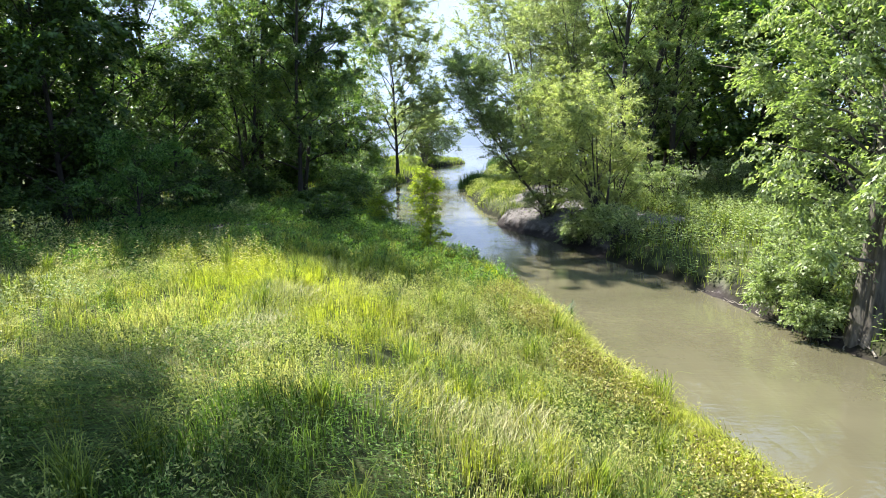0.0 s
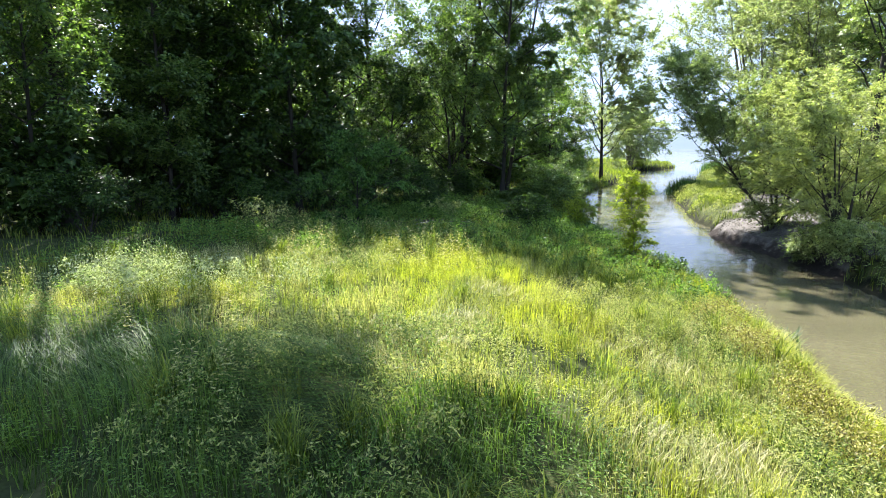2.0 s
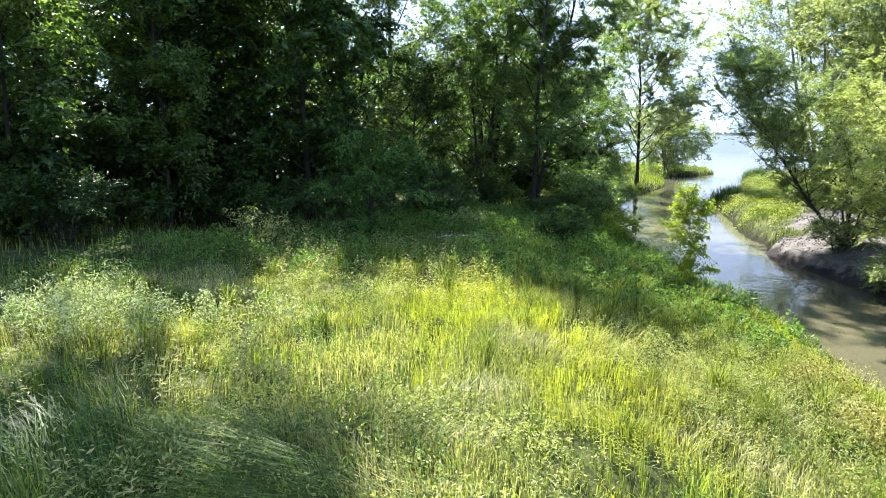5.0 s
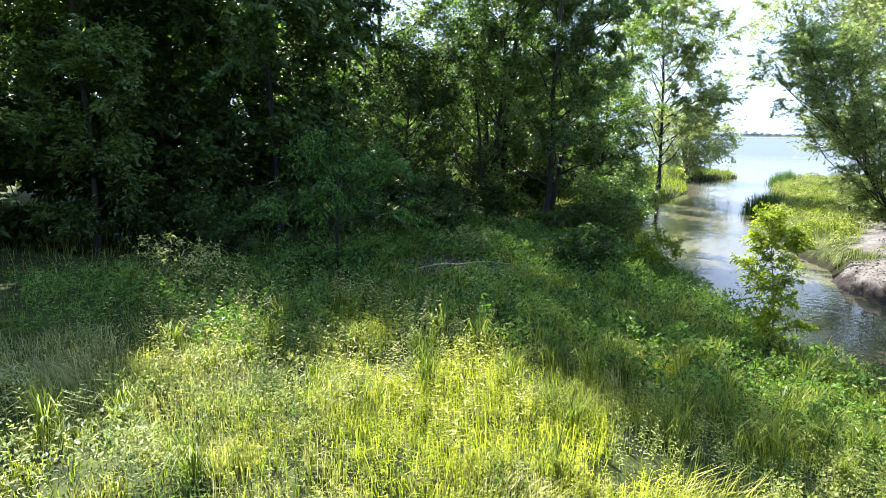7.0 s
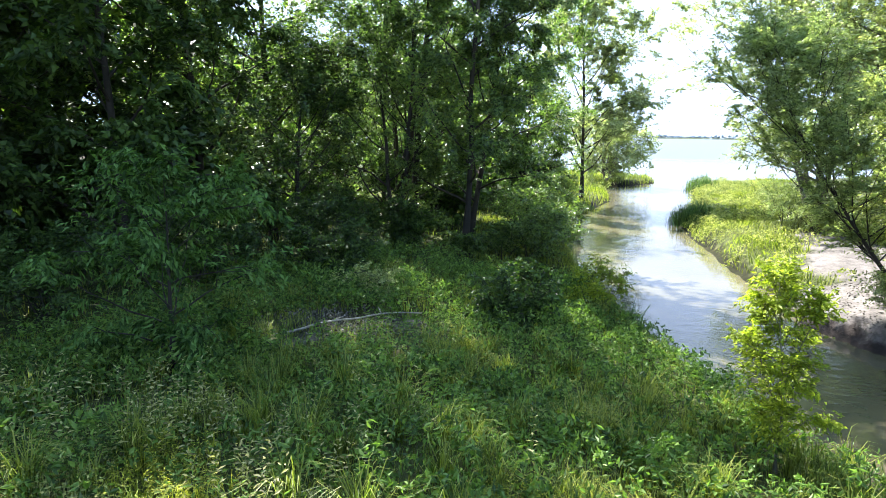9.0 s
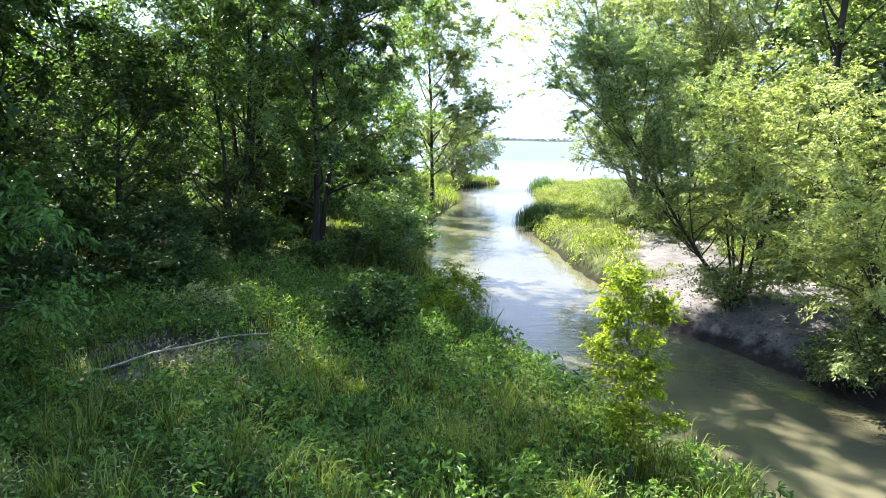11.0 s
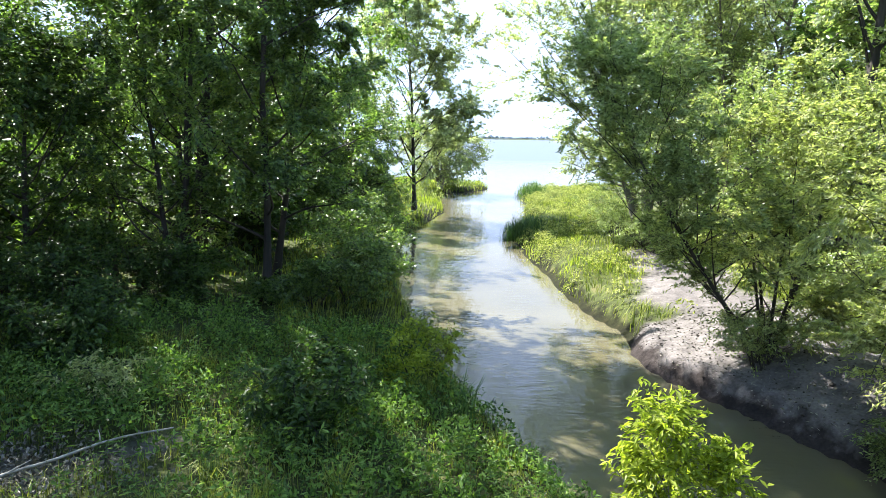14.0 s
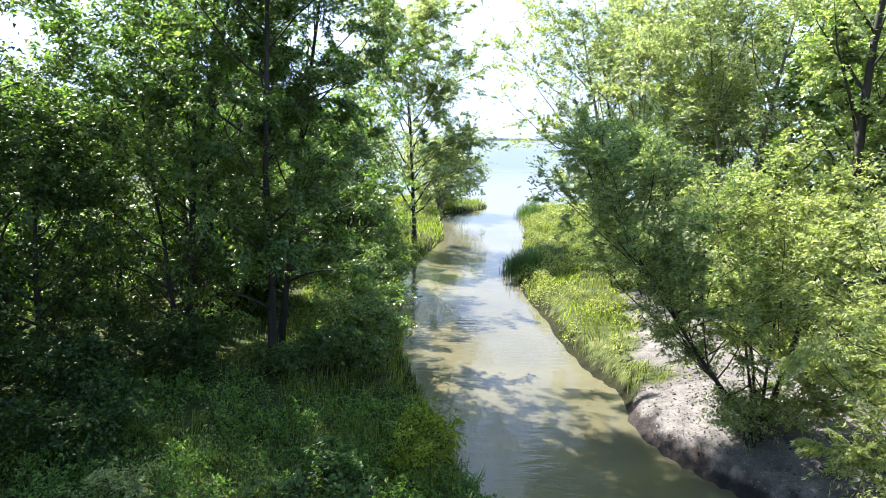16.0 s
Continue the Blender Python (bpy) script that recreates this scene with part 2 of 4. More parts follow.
def leaves_at(rng, centres, length, width, hang=0.3, along=None, simple=False, way=None, face=None):
    """Folded leaf blades, one at each place; way is the long axis, face the side turned to the sky."""
    n = len(centres)
    if way is None:
        way = rng.normal(size=(n, 3))
        if along is not None:
            way = unit(way) + along
    way = np.array(way)
    way[:, 2] -= hang
    way = unit(way)
    side = unit(np.cross(way, rng.normal(size=(n, 3)) if face is None else face))
    up = np.cross(side, way)
    L = (length * rng.uniform(0.65, 1.25, n))[:, None]
    W = (width * rng.uniform(0.7, 1.2, n))[:, None]
    base, tip = centres - 0.5 * L * way, centres + 0.5 * L * way - 0.12 * L * up
    mid = centres - 0.05 * L * way
    v = np.stack([base, mid + 0.5 * W * side + 0.18 * W * up, tip, mid - 0.5 * W * side + 0.18 * W * up], 1).reshape(-1, 3)
    if simple:
        v = np.stack([base + 0.3 * W * side, tip, mid - 0.6 * W * side + 0.18 * W * up], 1).reshape(-1, 3)
        return v, np.arange(n)[:, None] * 3 + [[0, 1, 2]]
    k = np.arange(n)[:, None] * 4
    return v, np.concatenate([k + [[0, 1, 2]], k + [[0, 2, 3]]])


def lattice(seed):
    return np.random.default_rng(seed).uniform(-1, 1, (64, 64))


def vnoise(x, y, size, seed=1):
    """Smooth value noise over the plan, about -1 to 1, with features of the given size in metres."""
    t = lattice(seed)
    u, v = np.asarray(x) / size + 1000.0, np.asarray(y) / size + 1000.0
    i, j = np.floor(u).astype(int), np.floor(v).astype(int)
    a, b = u - i, v - j
    a, b = a * a * (3 - 2 * a), b * b * (3 - 2 * b)
    g = lambda p, q: t[p % 64, q % 64]
    return (g(i, j) * (1 - a) + g(i + 1, j) * a) * (1 - b) + (g(i, j + 1) * (1 - a) + g(i + 1, j + 1) * a) * b


# ---- the plan of the creek ----
LEFT_Y = [-60, -10, 0, 8.3, 11.1, 12.6, 15.5, 20.5, 23.6, 26.5, 28.8, 31.5, 37.6, 41, 48.5, 54.5, 60, 66, 75, 83, 86.5, 89, 93, 97, 140, 400]
LEFT_X = [30, 13, 8.2, 5.3, 4.5, 3.9, 3.3, 1.6, -0.3, -1.6, -2.5, -3.8, -5.8, -6.5, -7.7, -8.0, -7.2, -6.2, -7.2, -7.3, -4.2, -2.9, -2.9, -8, -60, -400]
RIGHT_Y = [-60, -10, 0, 8, 14.2, 18.2, 21.2, 22.8, 26, 28, 31, 33.9, 35.6, 41, 48.5, 52.5, 57, 65, 79, 84, 87.5, 90.5, 96, 110, 140, 200, 400]
RIGHT_X = [40, 22, 16.5, 12.6, 9.45, 8.1, 7.3, 6.2, 5.2, 4.4, 2.35, 1.25, 1.45, 0.2, -0.9, -1.25, -0.6, 0.0, 0.8, 1.0, 1.2, 4, 10, 22, 60, 150, 400]


def smooth(t):
    t = np.clip(t, 0, 1)
    return t * t * (3 - 2 * t)


def edges(y):
    wob = 0.18 * vnoise(y * 0 + 3.3, y, 2.3, 11)
    return np.interp(y, LEFT_Y, LEFT_X) + wob, np.interp(y, RIGHT_Y, RIGHT_X) + 0.18 * vnoise(y * 0 + 9.1, y, 1.9, 12)


def height(x, y):
    """The ground's height over the water, for arrays of places."""
    x, y = np.asarray(x, float), np.asarray(y, float)
    l, r = edges(y)
    dl, dr = l - x, x - r
    far = smooth((y - 42) / 14)
    swell = 0.3 * smooth((y - 2) / 6) * (1 - smooth((y - 15) / 7)) - 0.28 * smooth((y - 18) / 5)
    left = 0.45 * smooth(dl / 0.9) + (0.9 + swell - 0.3 * far) * smooth(dl / 8.0)
    beach = smooth((y - 25) / 3) * (1 - smooth((y - 37) / 4))
    steep = 0.75 * smooth(dr / 0.9) + 0.5 * smooth(dr / 6)
    flat = 0.3 * smooth(dr / 1.2) + 0.25 * smooth(dr / 6)
    sand = 0.55 * smooth(dr / 0.5) + 0.45 * smooth((dr - 0.3) / 2.5)
    right = sand * beach + (1 - beach) * (steep * (1 - far) + flat * far)
    bed = -0.7 * smooth(np.minimum(-dl, -dr) / 1.6) - 0.02
    lump = 0.12 * vnoise(x, y, 2.6, 3) + 0.09 * vnoise(x, y, 0.9, 4)
    out = np.where(dl > 0, left + lump * smooth(dl / 1.5), np.where(dr > 0, right + lump * smooth(dr / 2.0) * (1 - 0.4 * beach), bed))
    return np.where(y > 125, np.minimum(out, 0.6), out)


def bareness(x, y):
    """Where the right bank is bare silt."""
    l, r = edges(y)
    dr = x - r
    wide = np.interp(y, [22, 25, 28, 31, 34, 37, 41, 46, 49], [0.1, 0.5, 6.0, 7.0, 6.0, 6.0, 6.5, 6.0, 0.0])
    inner = np.interp(y, [22, 34.2, 35.8, 41, 46], [-1, -1, 0.9, 2.4, 4.0])
    n = 0.7 * vnoise(x, y, 1.5, 21) + 0.3 * vnoise(x, y, 0.5, 22)
    b = smooth((wide + n - dr) / 0.6) * smooth((dr - inner + n) / 0.5)
    # the eroded foot of the banks
    foot = 0.3 * smooth((0.45 + 0.25 * n - dr) / 0.2) * (dr > -0.3) * (y < 30)
    trod = smooth((1.0 + 0.5 * n - np.hypot((x + 9.3) / 1.1, (y - 24.5) / 0.6)) / 0.4) * 0.6
    # the flattened strip along the fallen branch
    along = np.clip(((x + 10.3) * 2.1 + (y - 23.0) * 3.1) / 14.02, 0, 1)
    strip = 0.55 * smooth((0.28 + 0.15 * n - np.hypot(x + 10.3 - 2.1 * along, y - 23.0 - 3.1 * along)) / 0.1)
    return np.clip(np.maximum(np.maximum(b, foot), np.maximum(trod, strip)), 0, 1)


def make_ground():
    xs = np.concatenate([[-3500, -1800, -900, -450, -240, -140, -90, -62, -46], np.arange(-38, -16, 0.6), np.arange(-16, 16, 0.3), np.arange(16, 34, 0.6), [38, 46, 62, 90, 140, 240, 450, 900, 1800, 3500]])
    ys = np.concatenate([[-900, -400, -180, -90, -50, -30, -20, -14], np.arange(-10, 4, 0.6), np.arange(4, 50, 0.3), np.arange(50, 130, 0.7), [134, 140, 150, 170, 200, 260, 340, 500, 900, 1420, 1500, 1560, 1800, 2600, 4500]])
    X, Y = np.meshgrid(xs, ys)
    Z = height(X, Y)
    lake = (Y > 150) | ((np.abs(X) > 45) & (Y > 128))
    Z = np.where(lake, np.where(Y > 1490, 2.0, -2.0), Z)
    nx, ny = len(xs), len(ys)
    i = (np.arange(ny - 1)[:, None] * nx + np.arange(nx - 1)[None]).ravel()
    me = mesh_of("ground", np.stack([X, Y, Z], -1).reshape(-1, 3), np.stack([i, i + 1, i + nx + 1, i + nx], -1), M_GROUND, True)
    at = me.attributes.new("bare", "FLOAT", "POINT")
    at.data.foreach_set("value", bareness(X, Y).astype(np.float32).ravel())
    tagged(new("ground", me), "grassy creek banks with bare grey silt at the waterside", "ground", kind="structure")
    w = 4500.0
    wm = mesh_of("water", [(-w, -900, 0), (w, -900, 0), (w, 4500, 0), (-w, 4500, 0)], [(0, 1, 2, 3)], M_WATER)
    tagged(new("water", wm), "silty brown creek water opening into a pale lake", "water", kind="structure")


make_ground()


# ---- trees ----
def bend(start, way, length, n, rng, rise=0.0, wander=0.12):
    """A wandering line of n points."""
    p, d = [np.asarray(start, float)], unit(np.asarray(way, float))
    for _ in range(n - 1):
        d = unit(d + wander * rng.normal(size=3) + np.array([0, 0, rise]))
        p.append(p[-1] + d * length / (n - 1))
    return np.array(p)


def at_along(line, f):
    f = np.clip(f, 0, 1) * (len(line) - 1)
    i = min(int(f), len(line) - 2)
    return line[i] + (line[i + 1] - line[i]) * (f - i)


def make_tree(name, x, y, h, r, seed, leaf_mat, bark, spread, leaves, leaf=(0.11, 0.06), start=0.25, lean=(0, 0), stems=1, limbs=11,
              rise=0.05, hang=0.3, shape=0.55, sink=0.0, label="", category="tree", group="", fan=0.35, limb_up=0.55, side=(0, 0), simple=True, trunk_rise=0.03, flare=1.5, sides=9, rough=0.05, gaps=2.0, spray=(0.75, 0.5), sprays=7, tilt=0.6, more=1.0, limb_thick=0.5):
    """A tree or shrub: stems, limbs with twigs, and a crown of single leaves set in sprays along the twigs."""
    rng = np.random.default_rng(seed)
    z = float(height(x, y)) - 0.06 - sink
    root = tagged(new(name), label, category, group)
    root.location = (x, y, z)
    ends, twigs = [], []
    for s in range(stems):
        out = np.array([math.cos(s * 2.4 + seed), math.sin(s * 2.4 + seed)]) * (fan if stems > 1 else 0)
        hs = max(0.62 * h, h - 0.75 * spread) * (1.0 if s == 0 else rng.uniform(0.72, 0.98))
        rs = r * (1.0 if s == 0 else rng.uniform(0.55, 0.85))
        first = np.array([out[0] * 0.3, out[1] * 0.3, 0.0])
        way = np.array([lean[0] + out[0], lean[1] + out[1], 1.0])
        line = bend(first, way, hs, 12, rng, rise=trunk_rise, wander=0.032)
        rad = rs * (1 - np.linspace(0, 1, 12) ** 0.9 * 0.93)
        rad[0] *= flare
        tv, tf = tube(line, rad, sides, rough, rng)
        trunk = part("trunk", mesh_of("trunk", tv, tf, bark, True), root)
        count = max(4, int(limbs * (1 if stems == 1 else 1.5 / stems)))
        for k in range(count):
            f = start + (0.97 - start) * (k + rng.uniform(0, 0.8)) / count
            az = k * 2.399 + seed + rng.normal() * 0.3
            u = (f - start) / (1 - start)
            full = 0.45 + 0.55 * math.sin(math.pi * 0.5 * min(1.0, u / 0.45 + shape * 0.4)) if u < 0.6 else 0.28 + 0.72 * (1 - u) / 0.4
            reach = spread * full * rng.uniform(0.75, 1.25)
            d = np.array([math.cos(az) + side[0], math.sin(az) + side[1], limb_up + 0.6 * u])
            o = at_along(line, f)
            ll = bend(o, d, reach * 1.15, 7, rng, rise, 0.14)
            lr = np.interp(f, np.linspace(0, 1, 12), rad) * limb_thick
            v, q4 = tube(ll, np.linspace(lr, max(0.006, lr * 0.15), 7), 4)
            part("limb", mesh_of("limb", v, q4, bark, True), trunk)
            nt = int((5 + reach * 1.7) * more)
            for q in range(nt):
                g = rng.uniform(0.25, 1.0)
                tw = bend(at_along(ll, g), unit(rng.normal(size=3)) * 0.9 + unit(d) * 0.7 + np.array([0, 0, 0.15]), reach * rng.uniform(0.25, 0.5) * (1.25 - 0.5 * g), 4, rng, rise - 0.3 * hang * 0.3, 0.2)
                if q % 4 == 0:
                    twigs.append(tube(tw[[0, 2, 3]], np.linspace(max(0.008, lr * 0.2), 0.004, 3), 3))
                ends.append(tw)
        ends.append(bend(line[-2], line[-1] - line[-3], 0.1 * hs, 4, rng))
    v, q4 = joined(twigs)
    part("twigwork", mesh_of("twigwork", v, q4, bark, True), root, kind="stuff")
    E = np.repeat(np.array(ends), sprays, 0)
    n = len(E)
    f = rng.uniform(0.15, 1.0, n) * 3
    i = np.minimum(f.astype(int), 2)
    at = E[np.arange(n), i] + (E[np.arange(n), i + 1] - E[np.arange(n), i]) * (f - i)[:, None]
    d = unit(unit(E[:, 3] - E[:, 0]) + rng.normal(size=(n, 3)) * [0.75, 0.75, 0.4])
    d = unit(d - [0, 0, 0.35 * hang])
    across = unit(np.cross(d, [[0, 0, 1.0]]) + 1e-6)
    long, w = spray[0] * rng.uniform(0.55, 1.3, n), np.repeat(rng.gamma(gaps, 1.0, n // sprays), sprays) * rng.gamma(2.0, 0.5, n)
    j = rng.choice(n, leaves, p=w / w.sum())
    u, o = rng.uniform(0, 1, leaves), rng.uniform(-1, 1, leaves)
    c = at[j] + d[j] * (long[j] * u)[:, None] + across[j] * (0.5 * spray[1] * o * (1.1 - 0.6 * u))[:, None]
    c[:, 2] += rng.normal(size=leaves) * 0.12 * spray[1] - hang * 0.5 * long[j] * u ** 2
    way = d[j] * 0.8 + across[j] * (1.1 * o)[:, None] + rng.normal(size=(leaves, 3)) * 0.35
    face = rng.normal(size=(leaves, 3)) * tilt + [0, 0, 1.0]
    ok = (c[:, 2] < h * 1.02) & (c[:, 2] + z > np.maximum(0.12, height(c[:, 0] + x, c[:, 1] + y) + 0.05))
    v, t = leaves_at(rng, c[ok], leaf[0], leaf[1], hang, simple=simple, way=way[ok], face=face[ok])
    part("crown", mesh_of("crown", v, t, leaf_mat), root, kind="stuff")
    return root


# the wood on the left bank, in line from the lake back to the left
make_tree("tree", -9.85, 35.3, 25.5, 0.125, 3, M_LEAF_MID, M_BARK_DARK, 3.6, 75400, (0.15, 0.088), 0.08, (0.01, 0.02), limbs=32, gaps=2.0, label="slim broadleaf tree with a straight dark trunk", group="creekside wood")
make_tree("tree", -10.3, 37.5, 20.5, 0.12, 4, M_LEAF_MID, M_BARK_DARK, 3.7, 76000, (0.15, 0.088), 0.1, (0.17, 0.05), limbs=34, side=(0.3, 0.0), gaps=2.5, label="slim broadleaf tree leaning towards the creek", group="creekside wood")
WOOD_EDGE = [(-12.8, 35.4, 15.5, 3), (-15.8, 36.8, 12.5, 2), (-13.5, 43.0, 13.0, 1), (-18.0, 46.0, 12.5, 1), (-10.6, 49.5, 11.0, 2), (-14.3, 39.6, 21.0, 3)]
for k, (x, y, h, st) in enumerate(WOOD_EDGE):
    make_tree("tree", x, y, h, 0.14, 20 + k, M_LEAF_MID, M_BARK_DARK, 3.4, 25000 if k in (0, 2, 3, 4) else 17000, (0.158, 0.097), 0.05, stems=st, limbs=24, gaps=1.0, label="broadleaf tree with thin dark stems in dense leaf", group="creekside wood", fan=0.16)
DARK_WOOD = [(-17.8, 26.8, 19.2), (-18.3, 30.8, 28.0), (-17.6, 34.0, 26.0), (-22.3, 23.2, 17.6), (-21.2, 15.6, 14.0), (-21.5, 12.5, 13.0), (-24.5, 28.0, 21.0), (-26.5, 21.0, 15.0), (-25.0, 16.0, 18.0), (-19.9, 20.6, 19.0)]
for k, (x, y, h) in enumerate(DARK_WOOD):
    make_tree("tree", x, y, h, 0.15 if k < 4 else 0.1, 40 + k, M_LEAF_MID if k in (1, 2, 4, 9) else M_LEAF_SHADED, M_BARK_DARK, 3.3 if k == 3 else 2.7 if k == 4 else 1.9 if k == 9 else 4.3, int((1600 if k in (1, 2) else 2500 if k in (0, 3, 6) else 1700 if k == 9 else 1500) * h), (0.18, 0.11) if k in (1, 2) else (0.25, 0.17) if k in (0, 3, 6) else (0.2, 0.11), 0.03, simple=k in (0, 1, 2, 3, 6, 7, 8), limbs=int(10 + h), gaps=1.8 if k in (1, 2) else 3.0, sprays=10, spray=(0.9, 0.6), label="tall shaded broadleaf tree with dense dark leaves", group="creekside wood")
# Added tree: unseen high crown placed to cast shade on the near meadow.
make_tree("tree", -21.7, 17.2, 31.5, 0.3, 49, M_LEAF_SHADED, M_BARK_DARK, 4.2, 28000, (0.317, 0.22), 0.7, limbs=26, gaps=1.0, spray=(1.0, 0.7), label="very tall tree added behind the wood, its unseen crown shading the meadow", group="creekside wood")
# Added tree, mostly above the view, to throw shade on the creek water.
make_tree("tree", -12.9, 37.8, 26.5, 0.18, 48, M_LEAF_MID, M_BARK_DARK, 3.6, 31900, (0.194, 0.123), 0.25, limbs=30, gaps=1.2, label="tall slim tree with an open crown, added to shade the creek", group="creekside wood")
# Added to cut skylight at the wood's foot; shade is in its leaf colour too.
make_tree("tree", -15.8, 33.0, 9.5, 0.13, 160, M_LEAF_SHADED, M_BARK_DARK, 2.8, 18800, (0.15, 0.097), 0.1, limbs=22, gaps=0.9, label="young tree added at the wood's front, shade put into its leaves", group="creekside wood")
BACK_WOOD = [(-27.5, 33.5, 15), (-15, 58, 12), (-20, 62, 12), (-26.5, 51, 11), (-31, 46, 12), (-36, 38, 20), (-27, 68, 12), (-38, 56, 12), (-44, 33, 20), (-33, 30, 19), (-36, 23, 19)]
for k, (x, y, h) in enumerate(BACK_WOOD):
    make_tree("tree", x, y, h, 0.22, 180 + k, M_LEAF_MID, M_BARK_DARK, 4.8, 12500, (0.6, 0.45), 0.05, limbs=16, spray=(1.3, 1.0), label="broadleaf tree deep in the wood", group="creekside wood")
make_tree("tree", -8.3, 62.3, 21.0, 0.17, 7, M_LEAF_WILLOW, M_BARK_DARK, 6.6, 110000, (0.18, 0.11), 0.12, limbs=36, limb_up=0.8, gaps=1.8, sprays=12, side=(0.35, 0.0), spray=(0.7, 0.4), label="open-crowned tree with a dark trunk by the water")
make_tree("willow", -8.0, 84.0, 9.8, 0.2, 8, M_LEAF_WILLOW, M_BARK_GREY, 4.6, 29000, (0.282, 0.141), 0.04, limbs=30, stems=5, spray=(1.0, 0.6), fan=0.3, side=(0.3, -0.1), label="round spreading willow overhanging the lake mouth", category="tree")
make_tree("ash_tree", -10.85, 20.7, 4.9, 0.05, 9, M_FRESH, M_BARK_DARK, 1.7, 10000, (0.14, 0.055), 0.04, limbs=26, hang=0.5, spray=(0.55, 0.26), sprays=4, tilt=0.3, gaps=0.8, limb_up=0.35, rise=0.0, simple=False, label="young green ash tree in front of the dark wood")

# the other bank
make_tree("willow", 4.1, 31.9, 8.3, 0.075, 12, M_LEAF_YELLOW, M_BARK_DARK, 2.4, 60000, (0.12, 0.04), 0.05, stems=6, limbs=24, hang=0.25, tilt=0.9, fan=0.24, side=(0.12, 0.0), gaps=0.6, spray=(0.5, 0.18), more=1.3, sprays=14, label="many-stemmed yellow-green willow on the bare silt bank")
make_tree("willow", 4.0, 32.0, 10.4, 0.068, 13, M_LEAF_PALE, M_BARK_DARK, 2.6, 72000, (0.12, 0.04), 0.1, (-1.05, -0.04), limbs=46, side=(-0.15, 0.0), limb_up=0.7, rise=0.09, trunk_rise=0.03, hang=0.15, tilt=1.0, gaps=1.2, spray=(0.5, 0.18), more=1.3, sprays=14, label="dark willow stem leaning low over the creek")
make_tree("willow", 5.7, 26.9, 8.4, 0.09, 14, M_LEAF_YELLOW, M_BARK_DARK, 2.5, 62000, (0.12, 0.042), 0.04, (-0.2, 0.02), stems=6, limbs=24, hang=0.3, tilt=0.9, fan=0.25, side=(-0.25, 0.0), gaps=0.6, spray=(0.5, 0.2), more=1.3, sprays=14, label="yellow-green willow arching over the creek")
make_tree("willow", 4.8, 47.5, 18.5, 0.2, 15, M_LEAF_WILLOW, M_BARK_GREY, 5.4, 126000, (0.165, 0.07), 0.2, (-0.12, 0.0), stems=5, limbs=44, hang=0.15, tilt=1.0, fan=0.2, gaps=2.0, sprays=11, spray=(0.75, 0.3), rise=0.08, label="tall pale willow with several grey stems")
make_tree("willow", 7.4, 43.5, 17.0, 0.2, 18, M_LEAF_WILLOW, M_BARK_GREY, 4.6, 76000, (0.16, 0.065), 0.1, stems=3, limbs=36, hang=0.15, tilt=1.0, fan=0.18, gaps=2.0, sprays=11, spray=(0.75, 0.3), rise=0.08, label="tall pale willow with slender grey stems")
make_tree("willow", 6.7, 30.2, 4.4, 0.06, 19, M_LEAF_YELLOW, M_BARK_DARK, 1.7, 17400, (0.106, 0.035), 0.08, stems=5, limbs=14, hang=0.4, fan=0.35, gaps=1.0, spray=(0.45, 0.18), label="young yellow-green willow behind the silt bank")
POPLARS = [(8.5, 36.5, 21.0), (10.2, 37.6, 21.0), (11.7, 38.6, 20.0), (13.2, 45.5, 22.0)]
for k, (x, y, h) in enumerate(POPLARS):
    make_tree("poplar", x, y, h, 0.2, 60 + k, M_LEAF_PALE, M_BARK_DARK, 3.0, 27000, (0.145, 0.115), 0.12, limbs=26, rise=0.12, limb_up=0.9, gaps=1.2, spray=(0.6, 0.45), label="tall poplar with a straight dark trunk", group="far bank wood")
make_tree("willow", 9.75, 15.0, 12.0, 0.42, 17, M_LEAF_PALE, M_BARK_OLD, 3.6, 60900, (0.123, 0.07), 0.2, (0.02, 0.05), limbs=44, hang=0.5, rise=-0.03, gaps=1.3, spray=(0.6, 0.4), limb_thick=0.2, sink=0.5, flare=1.2, sides=22, rough=0.09, label="old willow with a thick grey trunk at the water's edge")
FAR_BANK_WOOD = [(17.5, 47.0, 19.0), (22.0, 43.0, 18.0), (15.0, 53.0, 19.0), (25.5, 36.0, 17.0), (27.0, 28.0, 17.0), (20.0, 36.0, 13.0), (23.0, 20.0, 15.0), (10.5, 56.0, 14.0), (24.0, 56.0, 20.0), (32.0, 44.0, 19.0), (17.0, 40.5, 15.0), (13.8, 41.5, 14.0)]
for k, (x, y, h) in enumerate(FAR_BANK_WOOD):
    make_tree("tree", x, y, h, 0.25, 80 + k, M_LEAF_MID, M_BARK_DARK, 4.6, 12000, (0.35, 0.25), 0.05, limbs=20, spray=(1.0, 0.7), label="tall leafy tree behind the bank meadow", group="far bank wood")

# shrubs
UNDERWOOD = [(-13, 42, 4.5), (-16, 43.5, 5), (-20, 42, 5), (-20.5, 36, 4.5), (-18.5, 29, 4.5), (-21.5, 26.5, 5), (-22.5, 20.5, 5), (-21.5, 16, 4.5), (-22.5, 10.5, 4.5), (-28, 26, 5), (-30, 19, 5), (-27, 32, 5), (-28, 13, 5), (16, 40, 5), (19, 38, 5), (22.5, 33, 5), (24, 27, 5), (14.5, 48, 6), (18.5, 44, 6), (12, 51, 5), (21, 23, 5), (-14, 50, 5), (-17.5, 53, 5), (-24, 45, 6), (-12, 59, 4.5), (-30, 38, 6)]
